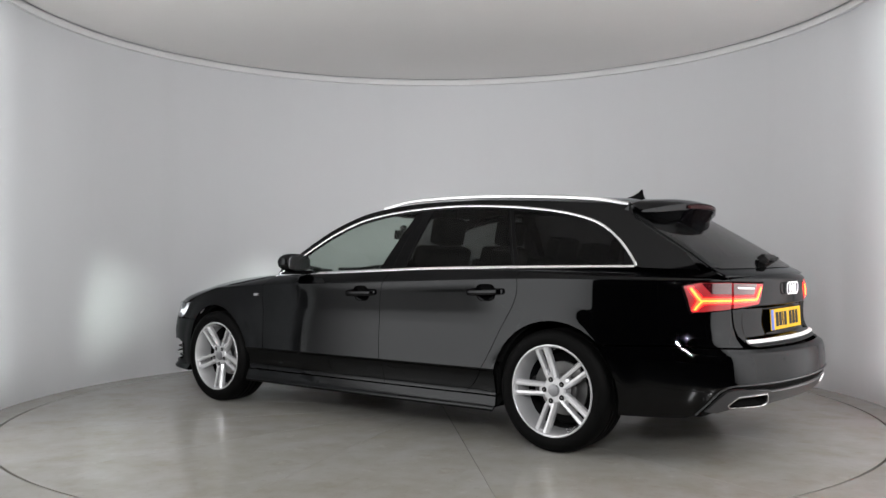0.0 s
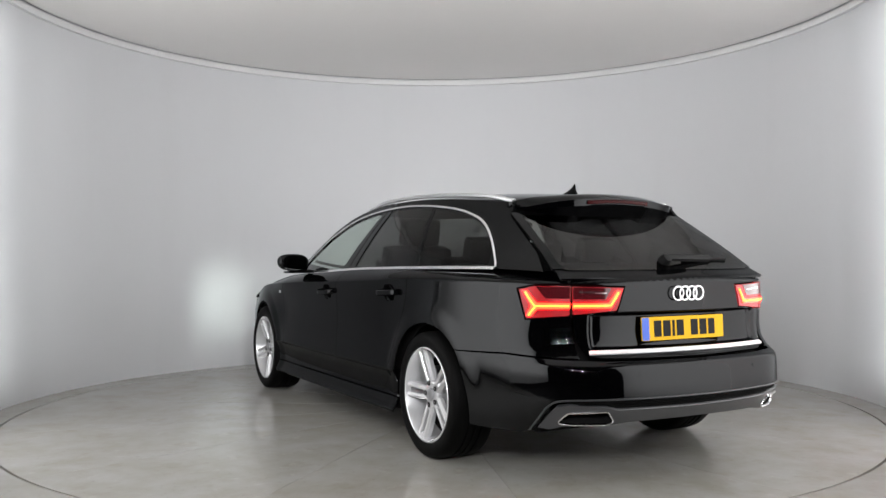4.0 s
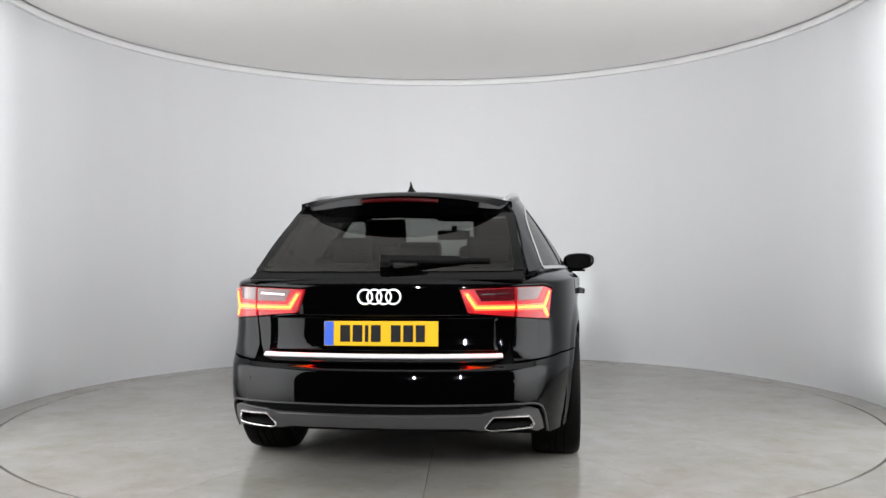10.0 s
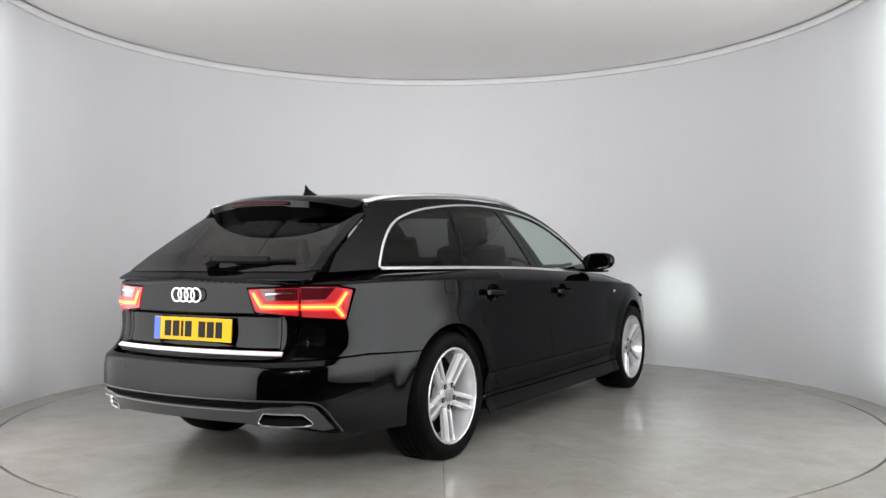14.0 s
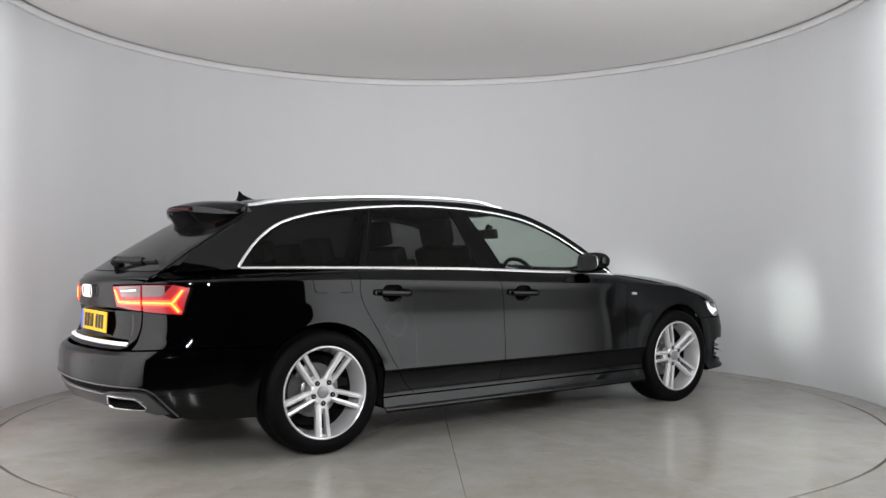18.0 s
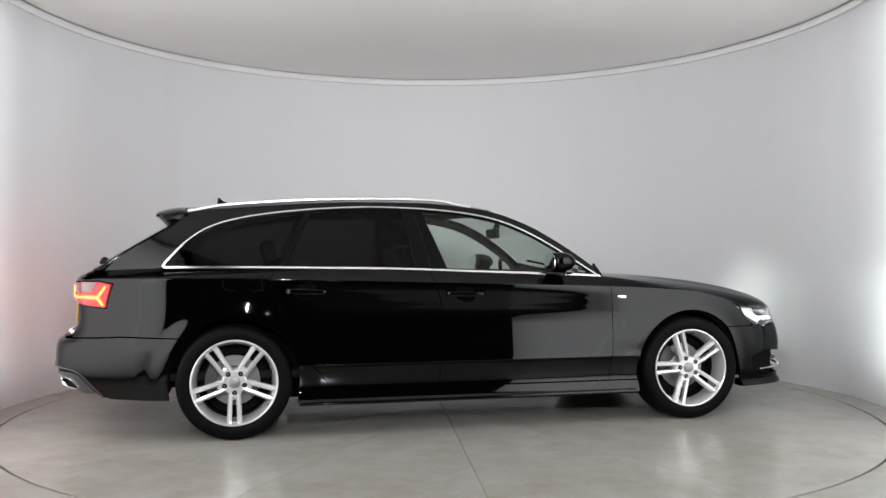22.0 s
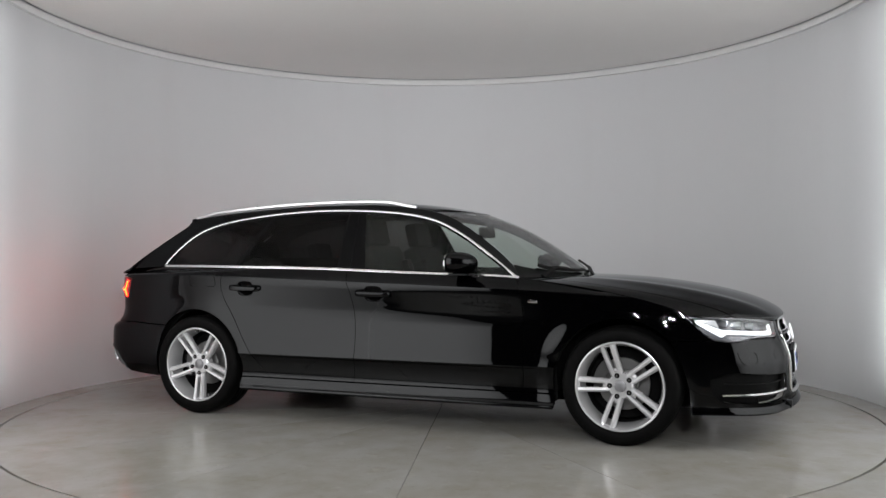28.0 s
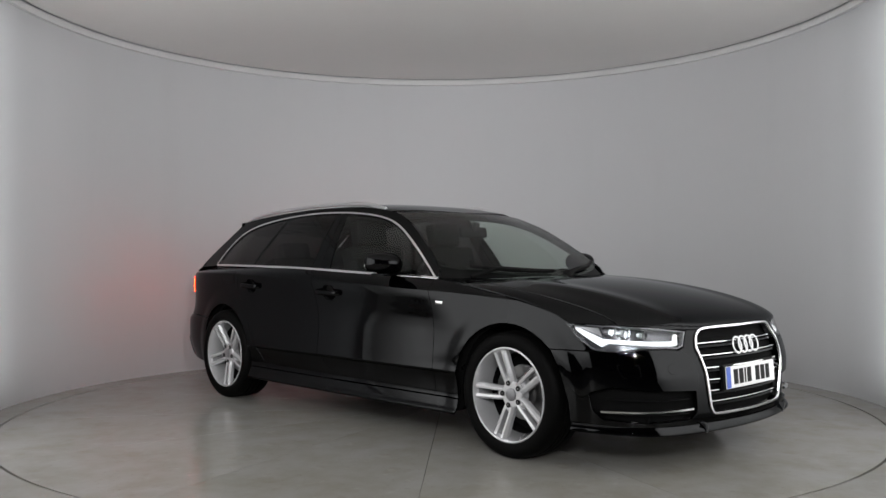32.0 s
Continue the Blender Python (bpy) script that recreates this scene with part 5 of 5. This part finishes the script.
# fuel flap
flap = rounded(L((-1.510, 0.968), (-1.295, 0.962), (-1.282, 0.872), (-1.510, 0.874)), 0.026)
ff = panel("fuel_flap", lower, flap, M_PAINT, car, 0.02, gap=0.003, flange=0.003, lift=0.0012, side=-1)
strip("flap_joint", lower, flap, 0.0028, 0.0004, M_LINER, ff, 1, True, side=-1)


# cowl and front wipers
def cowl(a, b):
    p, q = Vector(hood(a, 0.96)), Vector(screen(a, 0.03))
    return tuple(p.lerp(q, b) - Vector((0, 0, 0.012 * math.sin(math.pi * b))))


panel("cowl", cowl, [(-0.97, 0.0), (0.97, 0.0), (0.97, 1.0), (-0.97, 1.0)], M_PLASTIC, car, 0.05, gap=0, flange=0, lift=-0.012)
for y0, y1, dz in ((-0.62, 0.02, 0.05), (0.10, 0.70, 0.05)):
    ps = [Vector(screen(mix(y0, y1, i / 6) / 0.8, 0.03 + 0.02 * i / 6)) + Vector((0.012, 0, 0.014)) for i in range(7)]
    wpf = part("front_wiper", sweep(ps, [(-0.008, -0.010), (0.006, -0.008), (0.008, 0.006), (-0.008, 0.010)], outs=[(0.5, 0, 0.86)] * 7), M_PLASTIC, car, "black windscreen wiper", True)
    ps = [Vector(cowl(mix(y0, y1, 0.0) / 0.8, 0.3)), Vector(screen(mix(y0, y1, 0.25) / 0.8, 0.03)) + Vector((0.012, 0, 0.022)), Vector(screen(mix(y0, y1, 0.5) / 0.8, 0.04)) + Vector((0.012, 0, 0.020))]
    part("wiper_arm", sweep(ps, [(-0.008, -0.012), (0.006, -0.010), (0.008, 0.010), (-0.008, 0.012)], outs=[(0.5, 0, 0.86)] * 3), M_PLASTIC, wpf, "", True)

# aerial fin
bm = bmesh.new()
base = Vector((-1.53, 0, roof_z(-1.53) - 0.004))
rows_f = []
for h, l0, l1, w in ((0.0, 0.085, -0.060, 0.030), (0.010, 0.070, -0.058, 0.024), (0.022, 0.030, -0.050, 0.014), (0.040, -0.012, -0.046, 0.007), (0.060, -0.034, -0.044, 0.003)):
    rows_f.append([bm.verts.new(base + Vector((mix(l1, l0, 0.5 + 0.5 * math.cos(a)), w * math.sin(a), h))) for a in [2 * math.pi * i / 14 for i in range(14)]])
for r0, r1 in zip(rows_f, rows_f[1:]):
    for j in range(14):
        bm.faces.new((r0[j], r0[(j + 1) % 14], r1[(j + 1) % 14], r1[j]))
bm.faces.new(rows_f[-1])
bmesh.ops.recalc_face_normals(bm, faces=bm.faces[:])
part("aerial_fin", bm, M_GLOSSBLACK, car, "small black aerial fin", True)

# ---- under and inside ----
# plain slabs added to close the underside and keep light off the floor below
part("underbody", boxed(pose(0.05, 0, 0.240), (3.7, 1.06, 0.12), 0.03), M_LINER, car)
part("floor_pan", boxed(pose(0, 0, 0.215), (2.05, 1.70, 0.05), 0.02), M_LINER, car)
for x, l, w in ((2.00, 0.36, 1.36), (-2.03, 0.38, 1.40)):
    part("undertray", boxed(pose(x, 0, 0.270), (l, w, 0.05), 0.02), M_LINER, car)
part("cabin_floor", boxed(pose(-0.6, 0, 0.36), (3.3, 1.5, 0.05), 0.02), M_CABIN, car)
part("dashboard", boxed(pose(0.70, 0, 0.83, 0, 8, 0), (0.42, 1.46, 0.24), 0.08, 4), M_CABIN, car, "", True)
part("dash_hood", boxed(pose(0.60, -0.37, 0.955, 0, 5, 0), (0.20, 0.36, 0.07), 0.03, 3), M_CABIN, car, "", True)
part("luggage_cover", boxed(pose(-1.75, 0, 0.93), (0.75, 1.2, 0.012), 0.004), M_CABIN, car)


def seat_block(m, w, h, d, bevel):
    bm = boxed(m, (d, w, h), bevel, 4)
    return bm


for y in (0.37, -0.37):
    st = part("front_seat", seat_block(pose(-0.22, y, 0.82, 0, -17, 0), 0.48, 0.66, 0.13, 0.055), M_CABIN, car, "black front seat", True)
    part("seat_cushion", seat_block(pose(0.05, y, 0.50, 0, -6, 0), 0.50, 0.16, 0.52, 0.06), M_CABIN, st, "", True)
    for k in (-1, 1):
        part("seat_bolster", seat_block(pose(-0.17, y + 0.21 * k, 0.80, 0, -17, 0), 0.08, 0.5, 0.14, 0.035), M_CABIN, st, "", True)
    part("headrest", seat_block(pose(-0.345, y, 1.235, 0, -12, 0), 0.27, 0.18, 0.10, 0.045), M_CABIN, st, "", True)
    for k in (-0.06, 0.06):
        part("headrest_post", seat_block(pose(-0.325, y + k, 1.135, 0, -15, 0), 0.012, 0.09, 0.012, 0.004), M_DISC, st)
rs = part("rear_seat", seat_block(pose(-1.12, 0, 0.78, 0, -20, 0), 1.30, 0.58, 0.15, 0.06), M_CABIN, car, "black rear bench seat", True)
part("seat_cushion", seat_block(pose(-0.85, 0, 0.50, 0, -8, 0), 1.30, 0.16, 0.50, 0.06), M_CABIN, rs, "", True)
for y in (0.40, 0, -0.40):
    part("headrest", seat_block(pose(-1.235, y, 1.10 if y else 1.07, 0, -15, 0), 0.25, 0.16, 0.09, 0.04), M_CABIN, rs, "", True)
sw = part("steering_wheel", lathe([(0.185 + 0.014 * math.cos(a), 0.014 * math.sin(a)) for a in [2 * math.pi * i / 10 for i in range(10)]], 40, "x", True), M_CABIN, car, "black steering wheel", True)
sw.matrix_local = pose(0.40, -0.37, 0.88, 0, -22, 0)
part("wheel_boss", boxed(pose(0.01, 0, 0), (0.06, 0.17, 0.13), 0.03, 3), M_CABIN, sw, "", True)
for a in (0, 180, 270):
    part("wheel_spoke", boxed(pose(0, 0, 0, a, 0, 0) @ pose(0.005, 0.125, 0), (0.02, 0.12, 0.035), 0.008), M_CABIN, sw, "", True)
rm = part("rear_view_mirror", boxed(pose(0.36, -0.02, 1.235, 0, -8, 0), (0.035, 0.25, 0.07), 0.016, 3), M_CABIN, car, "", True)
part("mirror_stem", boxed(pose(0.385, -0.02, 1.275, 0, 20, 0), (0.04, 0.04, 0.06), 0.01), M_CABIN, rm)
panel("headliner", roof, [(-0.96, -1.70), (0.96, -1.70), (0.96, 0.10), (-0.96, 0.10)], M_CABIN, car, 0.08, gap=0, flange=0, lift=-0.03)

def motions():
    rows = [(t / 2, turn_at(t / 2)) for t in range(0, 65)]
    walk(turntable, [(t, pose(0, 0, 0, 0, 0, a)) for t, a in rows])
    walk(car, [(t, car_pose(t)) for t, a in rows])


motions()
